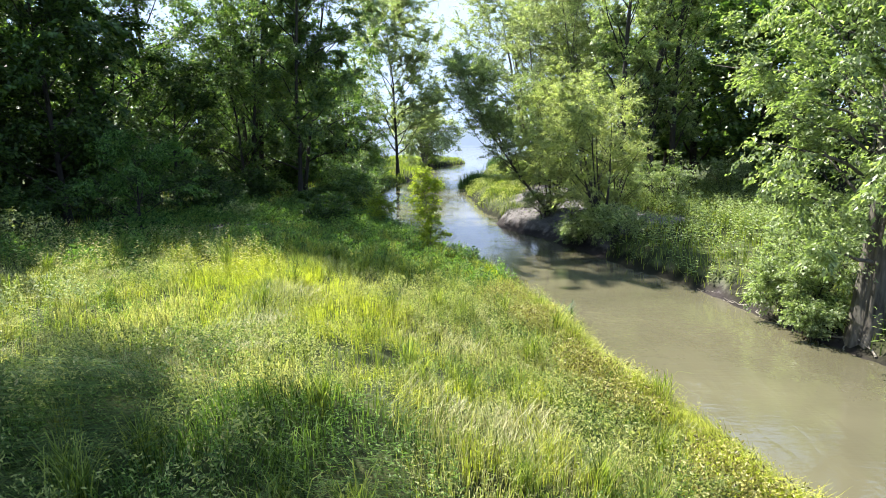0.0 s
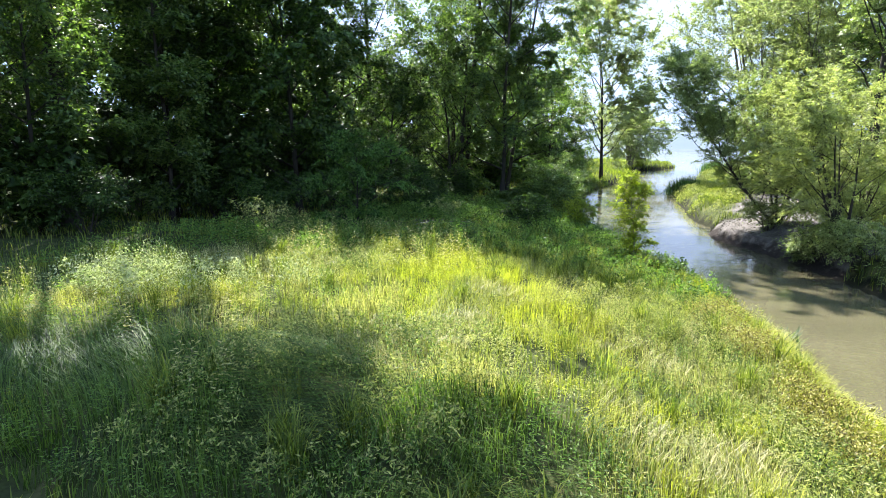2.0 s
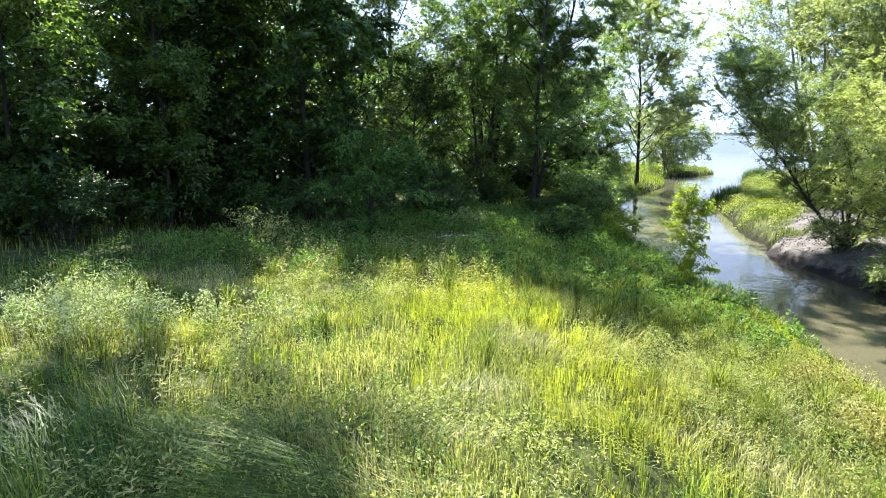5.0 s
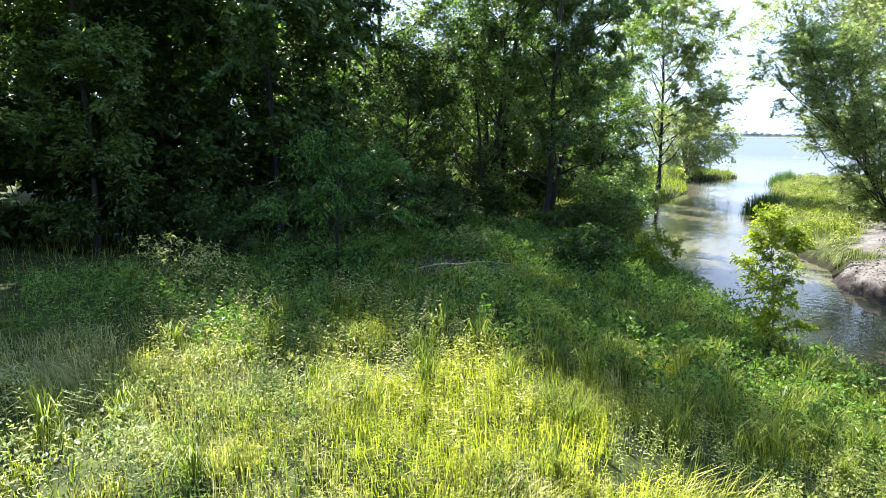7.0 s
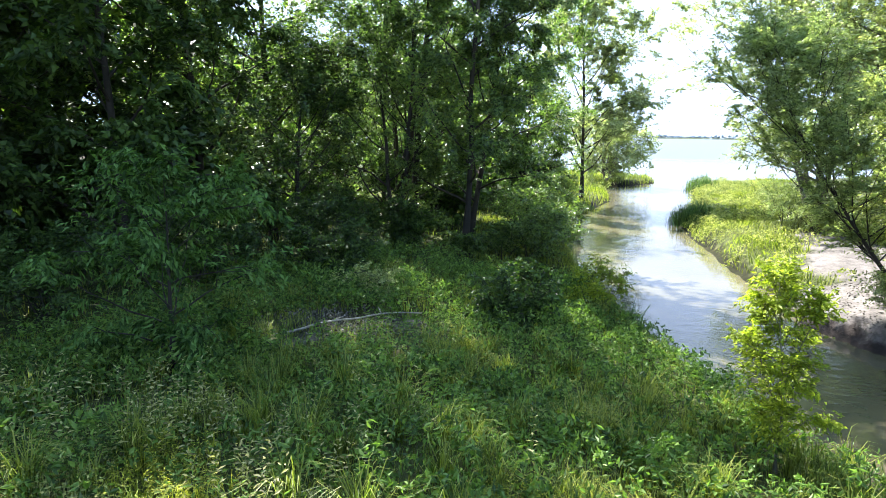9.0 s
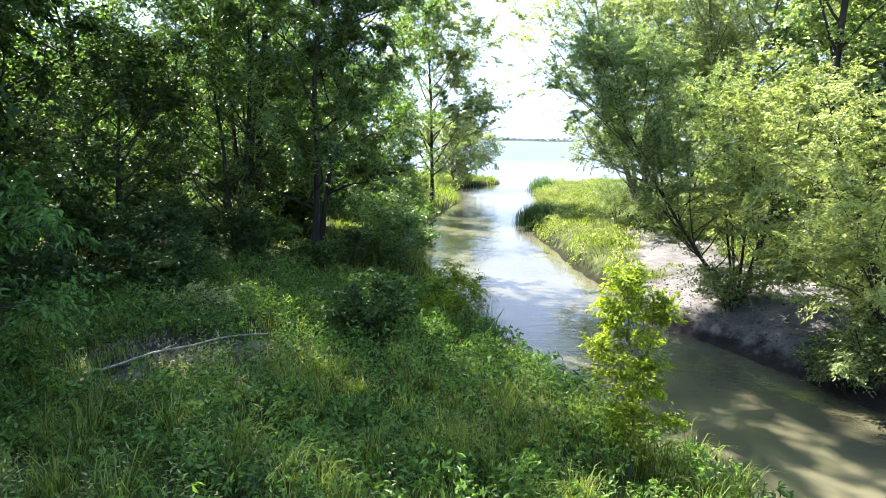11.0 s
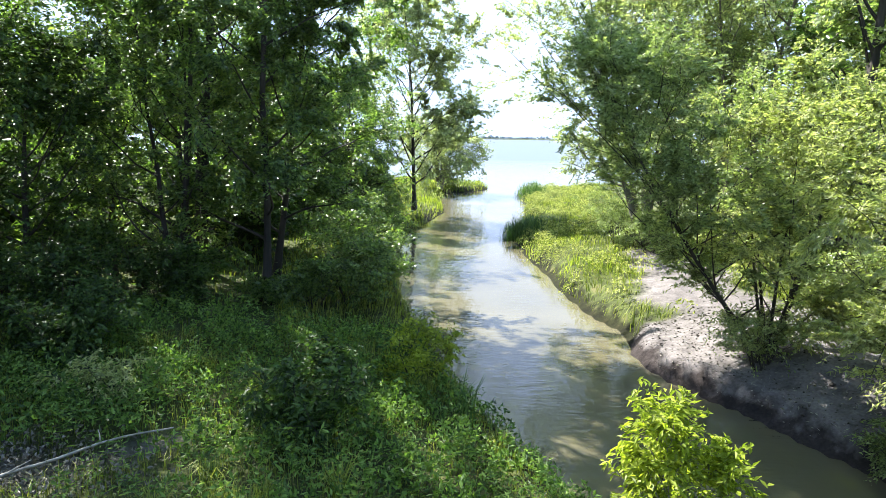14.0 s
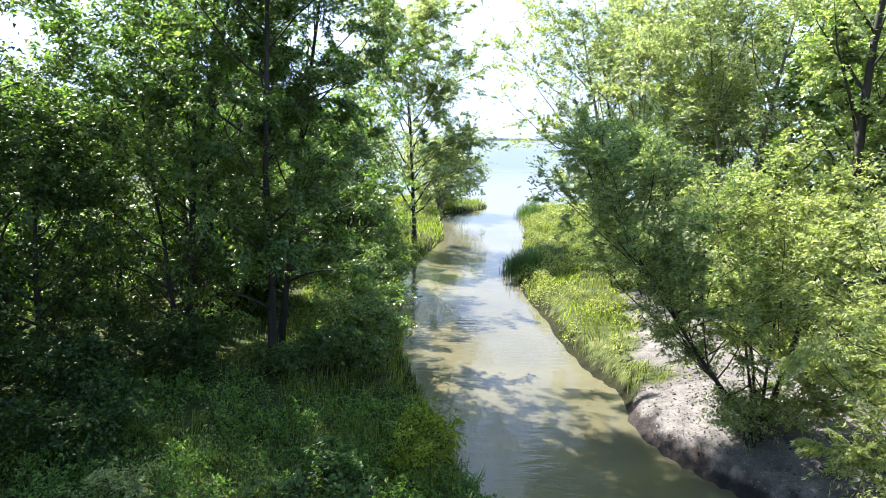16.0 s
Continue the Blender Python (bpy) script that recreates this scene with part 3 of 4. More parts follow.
for k, (x, y, h) in enumerate(UNDERWOOD):
    # undergrowth deep in the woods has shade put into its leaf colour
    make_tree("undergrowth_shrub", x, y, h, 0.05, 200 + k, M_LEAF_SHADED if x < 0 or x > 19 else M_LEAF_MID, M_BARK_DARK, 2.6, 3600, (0.36, 0.26), 0.03, stems=5, limbs=8, fan=0.4, spray=(0.9, 0.6), label="tall dark undergrowth shrub at the foot of the wood", category="shrub", group="undergrowth")
SHRUBS = [(-7.4, 36.2, 2.6, 1.5), (-9.6, 34.9, 0.9, 0.9), (-8.3, 35.2, 1.6, 1.1), (-11.8, 34.6, 1.6, 1.2), (-7.2, 38.6, 2.4, 1.3), (-7.7, 41.6, 2.0, 1.2), (-8.1, 45.2, 2.6, 1.4), (-8.6, 50.2, 2.2, 1.4), (-9.4, 43.5, 3.6, 1.8), (-9.0, 48.5, 3.2, 1.7), (-9.2, 56.0, 3.4, 1.8), (-15.5, 34.8, 3.0, 1.7), (-16.5, 31.0, 3.0, 1.8), (-12.3, 33.6, 2.2, 1.4), (-19.5, 23.0, 3.0, 1.8), (-18.5, 15.5, 2.6, 1.6)]
for k, (x, y, h, s) in enumerate(SHRUBS):
    # beyond x = -11 the wood's shade is put into the leaf colour
    make_tree("shrub", x, y, h, 0.04, 100 + k, M_LEAF_SHADED if x < -11 else M_LEAF_MID, M_BARK_DARK, s, 6500, (0.132, 0.079), 0.05, stems=5, limbs=6, fan=0.5, spray=(0.5, 0.35), label="leafy shrub at the foot of the wood", category="shrub", group="wood edge shrubs")
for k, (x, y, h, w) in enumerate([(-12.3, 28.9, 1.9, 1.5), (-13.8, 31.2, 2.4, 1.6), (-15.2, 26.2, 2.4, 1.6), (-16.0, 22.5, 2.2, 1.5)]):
    make_tree("shrub", x, y, h, 0.04, 150 + k, M_LEAF_SHADED, M_BARK_DARK, w, 8000, (0.123, 0.075), 0.03, stems=5, limbs=6, fan=0.5, spray=(0.5, 0.35), label="dark shrub in the deep shade of the wood", category="shrub", group="wood edge shrubs")
R_SHRUBS = [(5.3, 26.4, 1.8, 1.2), (4.8, 27.1, 1.3, 0.9), (8.9, 16.9, 1.9, 0.9), (9.0, 15.7, 1.3, 0.5), (7.6, 33.6, 3.2, 1.7), (9.6, 31.5, 3.0, 1.6), (6.0, 25.0, 1.8, 1.3), (3.7, 31.4, 1.4, 1.3), (9.3, 16.6, 2.8, 1.3), (10.4, 18.0, 2.2, 1.2), (6.2, 43.5, 2.6, 1.5), (3.6, 47.6, 2.8, 1.6), (4.4, 44.8, 2.2, 1.4), (4.2, 51.5, 3.2, 1.9), (14.0, 36.0, 3.0, 1.8)]
for k, (x, y, h, s) in enumerate(R_SHRUBS):
    make_tree("shrub", x, y, h, 0.04, 120 + k, M_LEAF_PALE, M_BARK_DARK, s, 8000, (0.097, 0.048), 0.05, stems=5, limbs=6, fan=0.5, spray=(0.4, 0.28), label="bright leafy shrub on the creek bank", category="shrub", group="waterside shrubs")
make_tree("sapling", -1.05, 22.0, 3.5, 0.028, 140, M_LEAF_LIME, M_BARK_GREY, 0.6, 8000, (0.09, 0.036), 0.08, limb_up=0.9, limbs=22, hang=0.3, spray=(0.3, 0.18), tilt=0.5, gaps=1.5, more=1.3, simple=False, label="lime-green ash sapling in sunlight at the creek's edge", category="sapling")
make_tree("bush", -5.9, 26.6, 1.6, 0.02, 141, M_LEAF_SHADED, M_BARK_DARK, 0.95, 3800, (0.141, 0.084), 0.05, stems=6, limbs=6, fan=0.6, spray=(0.4, 0.3), simple=False, label="low dark-leaved bush in the shaded grass", category="bush")
# Stands in shade here; lime leaves put the sunlight into the colour.
make_tree("bush", -4.35, 29.8, 1.9, 0.02, 142, M_LEAF_LIME, M_BARK_DARK, 0.8, 3500, (0.114, 0.048), 0.05, stems=5, limbs=6, fan=0.45, spray=(0.35, 0.2), label="small bush at the creek's edge, sunlight put into its leaf colour", category="bush")
# Yellow leaf colour stands in for the sun that misses this clump.
make_tree("bush", -9.9, 26.9, 1.1, 0.02, 144, M_LEAF_YELLOW, M_BARK_DARK, 0.6, 1900, (0.114, 0.044), 0.05, stems=5, limbs=6, fan=0.5, spray=(0.35, 0.2), label="weed clump in the shaded grass, leaf colour brightened as if sunlit", category="bush")
make_tree("bush", -12.5, 17.4, 1.9, 0.02, 143, M_WEED_SUN, M_BARK_DARK, 0.75, 1900, (0.106, 0.044), 0.05, stems=6, limbs=6, fan=0.5, spray=(0.35, 0.2), label="tall pale-leaved weeds at the edge of the shade", category="bush")


# ---- grass ----
def blades(rng, x, y, length, width, flow=0.35):
    """Bent grass blades rooted in the ground: five corners, three faces each."""
    n = len(x)
    z = height(x, y) - 0.03
    base = np.stack([x, y, z], -1)
    az = rng.uniform(0, 2 * np.pi, n)
    fx, fy = vnoise(x, y, 1.6, 31), vnoise(x, y, 1.6, 32)
    d = np.stack([np.cos(az) * 0.45 + flow * 1.6 * fx, np.sin(az) * 0.45 + flow * 1.6 * fy, np.zeros(n)], -1)
    L = (length * rng.uniform(0.6, 1.2, n))[:, None]
    side = unit(np.cross(d, [[0, 0, 1.0]]) + 1e-6) * (width * rng.uniform(0.7, 1.3, n))[:, None] * 0.5
    upw = np.array([[0, 0, 1.0]])
    mid = base + L * (0.55 * upw + 0.22 * d)
    tip = base + L * (0.82 * upw * rng.uniform(0.7, 1.1, (n, 1)) + 0.75 * d)
    v = np.stack([base - side, base + side, mid - 0.8 * side, mid + 0.8 * side, tip], 1).reshape(-1, 3)
    k = np.arange(n)[:, None] * 5
    return v, np.concatenate([k + [[0, 1, 2]], k + [[1, 3, 2]], k + [[2, 3, 4]]])


def scatter(rng, n, x0, x1, y0, y1, keep):
    x, y = rng.uniform(x0, x1, n), rng.uniform(y0, y1, n)
    k = keep(x, y)
    return x[k], y[k]


def on_left(x, y, margin=0.05):
    l, _ = edges(y)
    return (x < l - margin) & (bareness(x, y) < 0.5)


def on_right(x, y, margin=0.1):
    _, r = edges(y)
    return (x > r + margin) & (bareness(x, y) < 0.4)


rng = np.random.default_rng(5)


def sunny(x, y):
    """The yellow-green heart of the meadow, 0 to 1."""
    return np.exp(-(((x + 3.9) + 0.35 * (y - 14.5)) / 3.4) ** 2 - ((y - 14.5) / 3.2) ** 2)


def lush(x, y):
    """The greener side of the meadow where the tall tree's shadow falls, 0 to 1."""
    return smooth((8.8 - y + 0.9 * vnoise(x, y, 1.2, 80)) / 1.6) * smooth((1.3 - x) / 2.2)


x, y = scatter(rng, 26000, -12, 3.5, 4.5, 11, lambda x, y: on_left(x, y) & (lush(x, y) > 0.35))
tagged(new("lush_grass", mesh_of("lush_grass", *blades(rng, x, y, 0.62 + 0.2 * vnoise(x, y, 0.8, 101) + 0.2 * vnoise(x, y, 0.35, 102), 0.012, 0.9), M_GRASS_LUSH_SHADED)), "long lush grass bowed over, shade put into its dark green", "grass", kind="stuff")
x, y = scatter(rng, 70000, -15, 5.5, 4.5, 31, lambda x, y: on_left(x, y) & (lush(x, y) < 0.6))
tagged(new("meadow_grass", mesh_of("meadow_grass", *blades(rng, x, y, 0.4 + 0.18 * vnoise(x, y, 1.1, 33) + 0.16 * vnoise(x, y, 0.45, 34), 0.012), M_GRASS)), "thick uncut green meadow grass on the creek bank", "grass", kind="stuff")
x, y = scatter(rng, 90000, -12, 5.4, 4.5, 17.5, lambda x, y: on_left(x, y) & (vnoise(x, y, 1.7, 35) + 0.5 * vnoise(x, y, 0.5, 62) > 1.1 * lush(x, y)))
tagged(new("pale_grass", mesh_of("pale_grass", *blades(rng, x, y, 0.42 + 0.18 * vnoise(x, y, 0.9, 36) + 0.14 * vnoise(x, y, 0.4, 63), 0.0105, 0.45), M_GRASS_PALE)), "pale seeding grass flattened by the wind", "grass", kind="stuff")
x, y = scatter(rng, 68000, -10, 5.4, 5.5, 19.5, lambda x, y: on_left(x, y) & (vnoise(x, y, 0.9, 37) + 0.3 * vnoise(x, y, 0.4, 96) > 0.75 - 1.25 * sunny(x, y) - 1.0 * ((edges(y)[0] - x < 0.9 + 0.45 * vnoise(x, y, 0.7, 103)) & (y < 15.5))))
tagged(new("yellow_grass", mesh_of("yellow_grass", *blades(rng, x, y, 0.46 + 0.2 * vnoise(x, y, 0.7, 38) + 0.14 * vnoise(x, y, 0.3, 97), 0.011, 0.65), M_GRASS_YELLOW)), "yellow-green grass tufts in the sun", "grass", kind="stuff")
y = rng.uniform(6, 21.5, 15000)
x = edges(y)[0] - 0.1 - np.abs(rng.normal(size=15000)) * 0.65
tagged(new("edge_grass", mesh_of("edge_grass", *blades(rng, x, y, 0.52 + 0.15 * vnoise(x, y, 0.7, 79), 0.012, 0.4), M_GRASS_YELLOW)), "yellow-green grass fringing the creek's edge", "grass", kind="stuff")
x, y = scatter(rng, 12000, -15, 10, -9, 4.5, on_left)
tagged(new("near_grass", mesh_of("near_grass", *blades(rng, x, y, 0.5 + 0.2 * vnoise(x, y, 1.1, 33), 0.02), M_GRASS)), "thick meadow grass along the bank behind", "grass", kind="stuff")


def stalks(rng, x, y, top, leaf, per, droop=0.25, narrow=0.3):
    """Upright leafy weeds: leaves set round a stem from its lower third to its tip."""
    n = len(x)
    base = np.repeat(np.stack([x, y, height(x, y)], -1), per, 0)
    k = np.tile(np.arange(per), n)
    f = (k + rng.uniform(0, 0.8, n * per)) / per
    lean = np.repeat(rng.normal(size=(n, 2)) * 0.18, per, 0)
    az = k * 2.4 + np.repeat(rng.uniform(0, 6.28, n), per)
    out = np.stack([np.cos(az), np.sin(az), 0.15 + 0.75 * f], -1)
    tall = np.repeat(top, per)
    size = leaf * (1.15 - 0.5 * f)
    c = base + np.stack([lean[:, 0] * tall * f, lean[:, 1] * tall * f, tall * (0.3 + 0.7 * f)], -1) + out * (0.5 * size)[:, None] * [1, 1, 0.6]
    face = np.array([0, 0, 1.0]) + rng.normal(size=(n * per, 3)) * 0.35
    return leaves_at(rng, c, size, size * narrow, droop, way=out, face=face)


def weeds(rng, x, y, top, size, per=7):
    """Low leafy weeds: small leaves at several heights."""
    n = len(x)
    c = np.repeat(np.stack([x, y, height(x, y)], -1), per, 0)
    c += rng.normal(size=c.shape) * np.array([0.09, 0.09, 0.0])
    c[:, 2] += np.repeat(top, per) * rng.uniform(0.35, 1.1, n * per)
    return leaves_at(rng, c, size, size * 0.5, 0.15)


def off_edge(x, y):
    """Away from the yellow heart and the yellow strip along the water."""
    return (sunny(x, y) + 0.9 * vnoise(x, y, 0.9, 37) < 0.55) & ((edges(y)[0] - x > 1.5 + 0.5 * vnoise(x, y, 0.8, 78)) | (y < 8) | (y > 16))


x, y = scatter(rng, 5600, -11, 5.4, 4.5, 17.5, lambda x, y: on_left(x, y) & off_edge(x, y) & (lush(x, y) < 0.4) & (vnoise(x, y, 1.9, 57) + 0.6 * vnoise(x, y, 0.6, 58) > -0.55))
tagged(new("sunny_weeds", mesh_of("sunny_weeds", *stalks(rng, x, y, 0.5 + 0.2 * vnoise(x, y, 1.0, 40) + 0.16 * vnoise(x, y, 0.4, 46), 0.062, 14, narrow=0.3), M_WEED_SUN)), "pale leafy weeds standing in the sunny grass", "weeds", kind="stuff")
x, y = scatter(rng, 10500, -10, 5.4, 5.5, 19.5, lambda x, y: on_left(x, y) & (vnoise(x, y, 0.9, 37) + 0.5 * vnoise(x, y, 0.5, 98) > 0.7 - 1.25 * sunny(x, y) - 1.2 * ((edges(y)[0] - x < 0.8 + 0.45 * vnoise(x, y, 0.7, 103)) & (y < 15))))
tagged(new("yellow_weeds", mesh_of("yellow_weeds", *stalks(rng, x, y, 0.46 + 0.2 * vnoise(x, y, 0.6, 99), 0.058, 15, narrow=0.26), M_GRASS_YELLOW)), "feathery yellow-green weeds in the meadow's sunny heart", "weeds", kind="stuff")
x, y = scatter(rng, 6000, -11, 5.2, 4.5, 17.5, lambda x, y: on_left(x, y) & off_edge(x, y) & (vnoise(x, y, 1.4, 74) + 0.6 * vnoise(x, y, 0.5, 75) > 0.2 - 1.6 * lush(x, y)))
tagged(new("green_weeds", mesh_of("green_weeds", *stalks(rng, x, y, 0.5 + 0.2 * vnoise(x, y, 0.8, 76), 0.07, 13), M_WEED)), "green leafy weeds among the sunny grass", "weeds", kind="stuff")
x, y = scatter(rng, 7600, -16, 5, 4.5, 34, lambda x, y: on_left(x, y) & ((y > 17.5 + 2 * vnoise(x, y, 1.7, 71)) | (x < -11 + 2 * vnoise(x, y, 1.7, 72))) & (vnoise(x, y, 1.3, 39) + 0.5 * vnoise(x, y, 0.6, 45) > -0.4))
tagged(new("meadow_weeds", mesh_of("meadow_weeds", *stalks(rng, x, y, 0.5 + 0.2 * vnoise(x, y, 1.0, 40) + 0.14 * vnoise(x, y, 0.4, 46), 0.13, 10), M_WEED)), "leafy green weeds in the shaded meadow", "weeds", kind="stuff")
x, y = scatter(rng, 3200, -16, 0, 17, 34, lambda x, y: on_left(x, y) & (y > 19.5 + 2 * vnoise(x, y, 1.7, 71)) & (vnoise(x, y, 1.3, 48) + 0.6 * vnoise(x, y, 0.5, 49) > 0.2))
tagged(new("meadow_herbs", mesh_of("meadow_herbs", *weeds(rng, x, y, 0.5 + 0.25 * vnoise(x, y, 0.9, 50), 0.12, 9), M_WEED)), "broad-leaved herbs in the shaded grass", "weeds", kind="stuff")
x, y = scatter(rng, 700, -12.6, -4, 6, 20, lambda x, y: on_left(x, y) & ((x > -10) | (y < 11) | (y > 15)) & (vnoise(x, y, 1.6, 53) + 0.5 * vnoise(x, y, 0.6, 54) > 0.25))
tagged(new("pale_herbs", mesh_of("pale_herbs", *stalks(rng, x, y, 0.9 + 0.3 * vnoise(x, y, 0.9, 55), 0.1, 18), M_GRASS_PALE)), "pale silvery herbs standing above the meadow", "weeds", kind="stuff")
x, y = scatter(rng, 5200, 4, 20, 10, 45, on_right)
tagged(new("bank_herbs", mesh_of("bank_herbs", *stalks(rng, x, y, 0.75 + 0.3 * vnoise(x, y, 1.2, 47), 0.15, 10, narrow=0.4), M_LEAF_PALE)), "broad-leaved herbs on the wooded bank", "weeds", kind="stuff")
x, y = scatter(rng, 14000, 0, 5.4, 5, 17, lambda x, y: on_left(x, y) & (edges(y)[0] - x < 2.4) & (edges(y)[0] - x > 1.15) & (vnoise(x, y, 0.6, 41) * 0.4 + sum(np.exp(-((x - a) ** 2 + (y - b) ** 2) / 0.5) for a, b in ((1.4, 15.2), (2.1, 13.5), (3.0, 11.4), (3.2, 10.3), (4.1, 7.6))) > 0.45))
tagged(new("bank_weeds", mesh_of("bank_weeds", *weeds(rng, x, y, 0.6 + 0.22 * vnoise(x, y, 0.5, 64), 0.06), M_BROWN)), "browning weeds along the bank's edge", "weeds", kind="stuff")
x, y = scatter(rng, 24000, -36, -4, 6, 60, lambda x, y: on_left(x, y) & ((y > 30) | (x < -14.5)))
tagged(new("wood_floor_grass", mesh_of("wood_floor_grass", *blades(rng, x, y, 0.5 + 0.2 * vnoise(x, y, 1.5, 42), 0.024), M_GRASS)), "shaded grass at the foot of the wood", "grass", kind="stuff")
x, y = scatter(rng, 24000, -13, -3.5, 29, 60, lambda x, y: on_left(x, y, -0.1) & (edges(y)[0] - x < 4.5))
tagged(new("waterside_grass", mesh_of("waterside_grass", *blades(rng, x, y, 0.5 + 0.25 * vnoise(x, y, 1.2, 65), 0.02, 0.5), M_GRASS)), "lush grass hanging over the creek's edge", "grass", kind="stuff")
x, y = scatter(rng, 12000, -14, -2, 60, 96, on_left)
tagged(new("shore_grass", mesh_of("shore_grass", *blades(rng, x, y, 0.6 + 0 * x, 0.04), M_GRASS)), "sunlit grass at the lake mouth", "grass", kind="stuff")
x, y = scatter(rng, 42000, -1.5, 14, 34, 93, lambda x, y: on_right(x, y) & (x - edges(y)[1] < 9))
tagged(new("spit_grass", mesh_of("spit_grass", *blades(rng, x, y, 0.45 + 0.25 * vnoise(x, y, 1.8, 43), 0.028, 0.7), M_GRASS)), "bright tall grass on the low spit", "grass", kind="stuff")
x, y = scatter(rng, 30000, 4, 24, 8, 46, on_right)
tagged(new("bank_meadow_grass", mesh_of("bank_meadow_grass", *blades(rng, x, y, 0.6 + 0.2 * vnoise(x, y, 1.8, 44), 0.024), M_GRASS)), "tall bright grass on the wooded bank", "grass", kind="stuff")


def mounds(rng, cx, cy, rad, top, size, per):
    """Cushions of leafy growth: small leaves over the skin of low domes."""
    n = len(cx)
    u, a = np.sqrt(rng.uniform(0, 1, n * per)), rng.uniform(0, 2 * np.pi, n * per)
    r, t = np.repeat(rad, per), np.repeat(top, per)
    x, y = np.repeat(cx, per) + r * u * np.cos(a), np.repeat(cy, per) + r * u * np.sin(a)
    z = height(x, y) + t * (1 - u ** 2.4) * rng.uniform(0.8, 1.08, n * per) + 0.12
    out = np.stack([np.cos(a) * u, np.sin(a) * u, 0.6 - 0.5 * u], -1)
    return leaves_at(rng, np.stack([x, y, z], -1), size, size * 0.42, 0.1, along=out * 0.9)


x, y = scatter(rng, 1500, -14, 2.5, 15, 33, lambda x, y: on_left(x, y, 0.25) & ((y > 17.5) | (x < -8)) & (np.hypot((x + 9.4) / 2.2, (y - 24.0) / 1.7) > 1))
k = len(x)
tagged(new("leafy_mounds", mesh_of("leafy_mounds", *mounds(rng, x, y, rng.uniform(0.2, 0.55, k), rng.uniform(0.2, 0.7, k), 0.12, 52), M_WEED)), "lush mounds of leafy weeds in the shaded meadow", "weeds", kind="stuff")
x, y = scatter(rng, 900, -9, 5.2, 5, 17, lambda x, y: on_left(x, y, 0.25) & off_edge(x, y) & (vnoise(x, y, 2.2, 66) + 0.8 * np.exp(-((x - 3.4) / 1.4) ** 2 - ((y - 8.4) / 1.8) ** 2) > 0.25))
k = len(x)
tagged(new("clover_mounds", mesh_of("clover_mounds", *mounds(rng, x, y, rng.uniform(0.2, 0.5, k), rng.uniform(0.25, 0.6, k), 0.06, 95), M_WEED_SUN)), "green cushions of clover in the sunny meadow", "weeds", kind="stuff")
x, y = scatter(rng, 900, -16, -5, 8, 17, lambda x, y: on_left(x, y) & (vnoise(x, y, 0.8, 67) * 0.5 + 1.2 * np.exp(-((x + 10.8) / 1.5) ** 2 - ((y - 10.3) / 1.3) ** 2) + 0.45 * np.exp(-((x + 9) / 3) ** 2 - ((y - 12) / 2.5) ** 2) > 0.6))
k = len(x)
tagged(new("silver_mounds", mesh_of("silver_mounds", *mounds(rng, x, y, rng.uniform(0.2, 0.5, k), rng.uniform(0.4, 0.85, k), 0.07, 100), M_SILVER)), "pale feathery weeds at the edge of the shade", "weeds", kind="stuff")


x, y = scatter(rng, 900, -1.2, 9, 34, 90, lambda x, y: on_right(x, y) & (vnoise(x, y, 2.0, 68) > -0.2))
k = len(x)
tagged(new("spit_weeds", mesh_of("spit_weeds", *mounds(rng, x, y, rng.uniform(0.3, 0.7, k), rng.uniform(0.3, 0.7, k), 0.14, 48), M_WEED_SUN)), "sunny clumps of weeds on the low spit", "weeds", kind="stuff")


def reeds(x0, y0, n, spread, h, seed, label):
    rng = np.random.default_rng(seed)
    x, y = x0 + rng.normal(size=n) * spread[0], y0 + rng.normal(size=n) * spread[1]
    v, t = blades(rng, x, y, np.full(n, h), 0.035, 0.1)
    tagged(new("reeds", mesh_of("reeds", v, t, M_REED)), label, "reeds", kind="stuff")


reeds(-0.75, 54.6, 900, (0.5, 1.0), 1.5, 51, "dense clump of dark green reeds in shallow water")
reeds(3.1, 16.6, 70, (0.1, 0.2), 0.8, 56, "small tuft of reeds at the creek's edge")
reeds(-3.3, 28.6, 60, (0.1, 0.3), 0.9, 57, "short dark reeds standing at the waterline")
reeds(1.6, 82.5, 800, (0.6, 1.6), 1.6, 52, "clump of reeds at the spit's point")


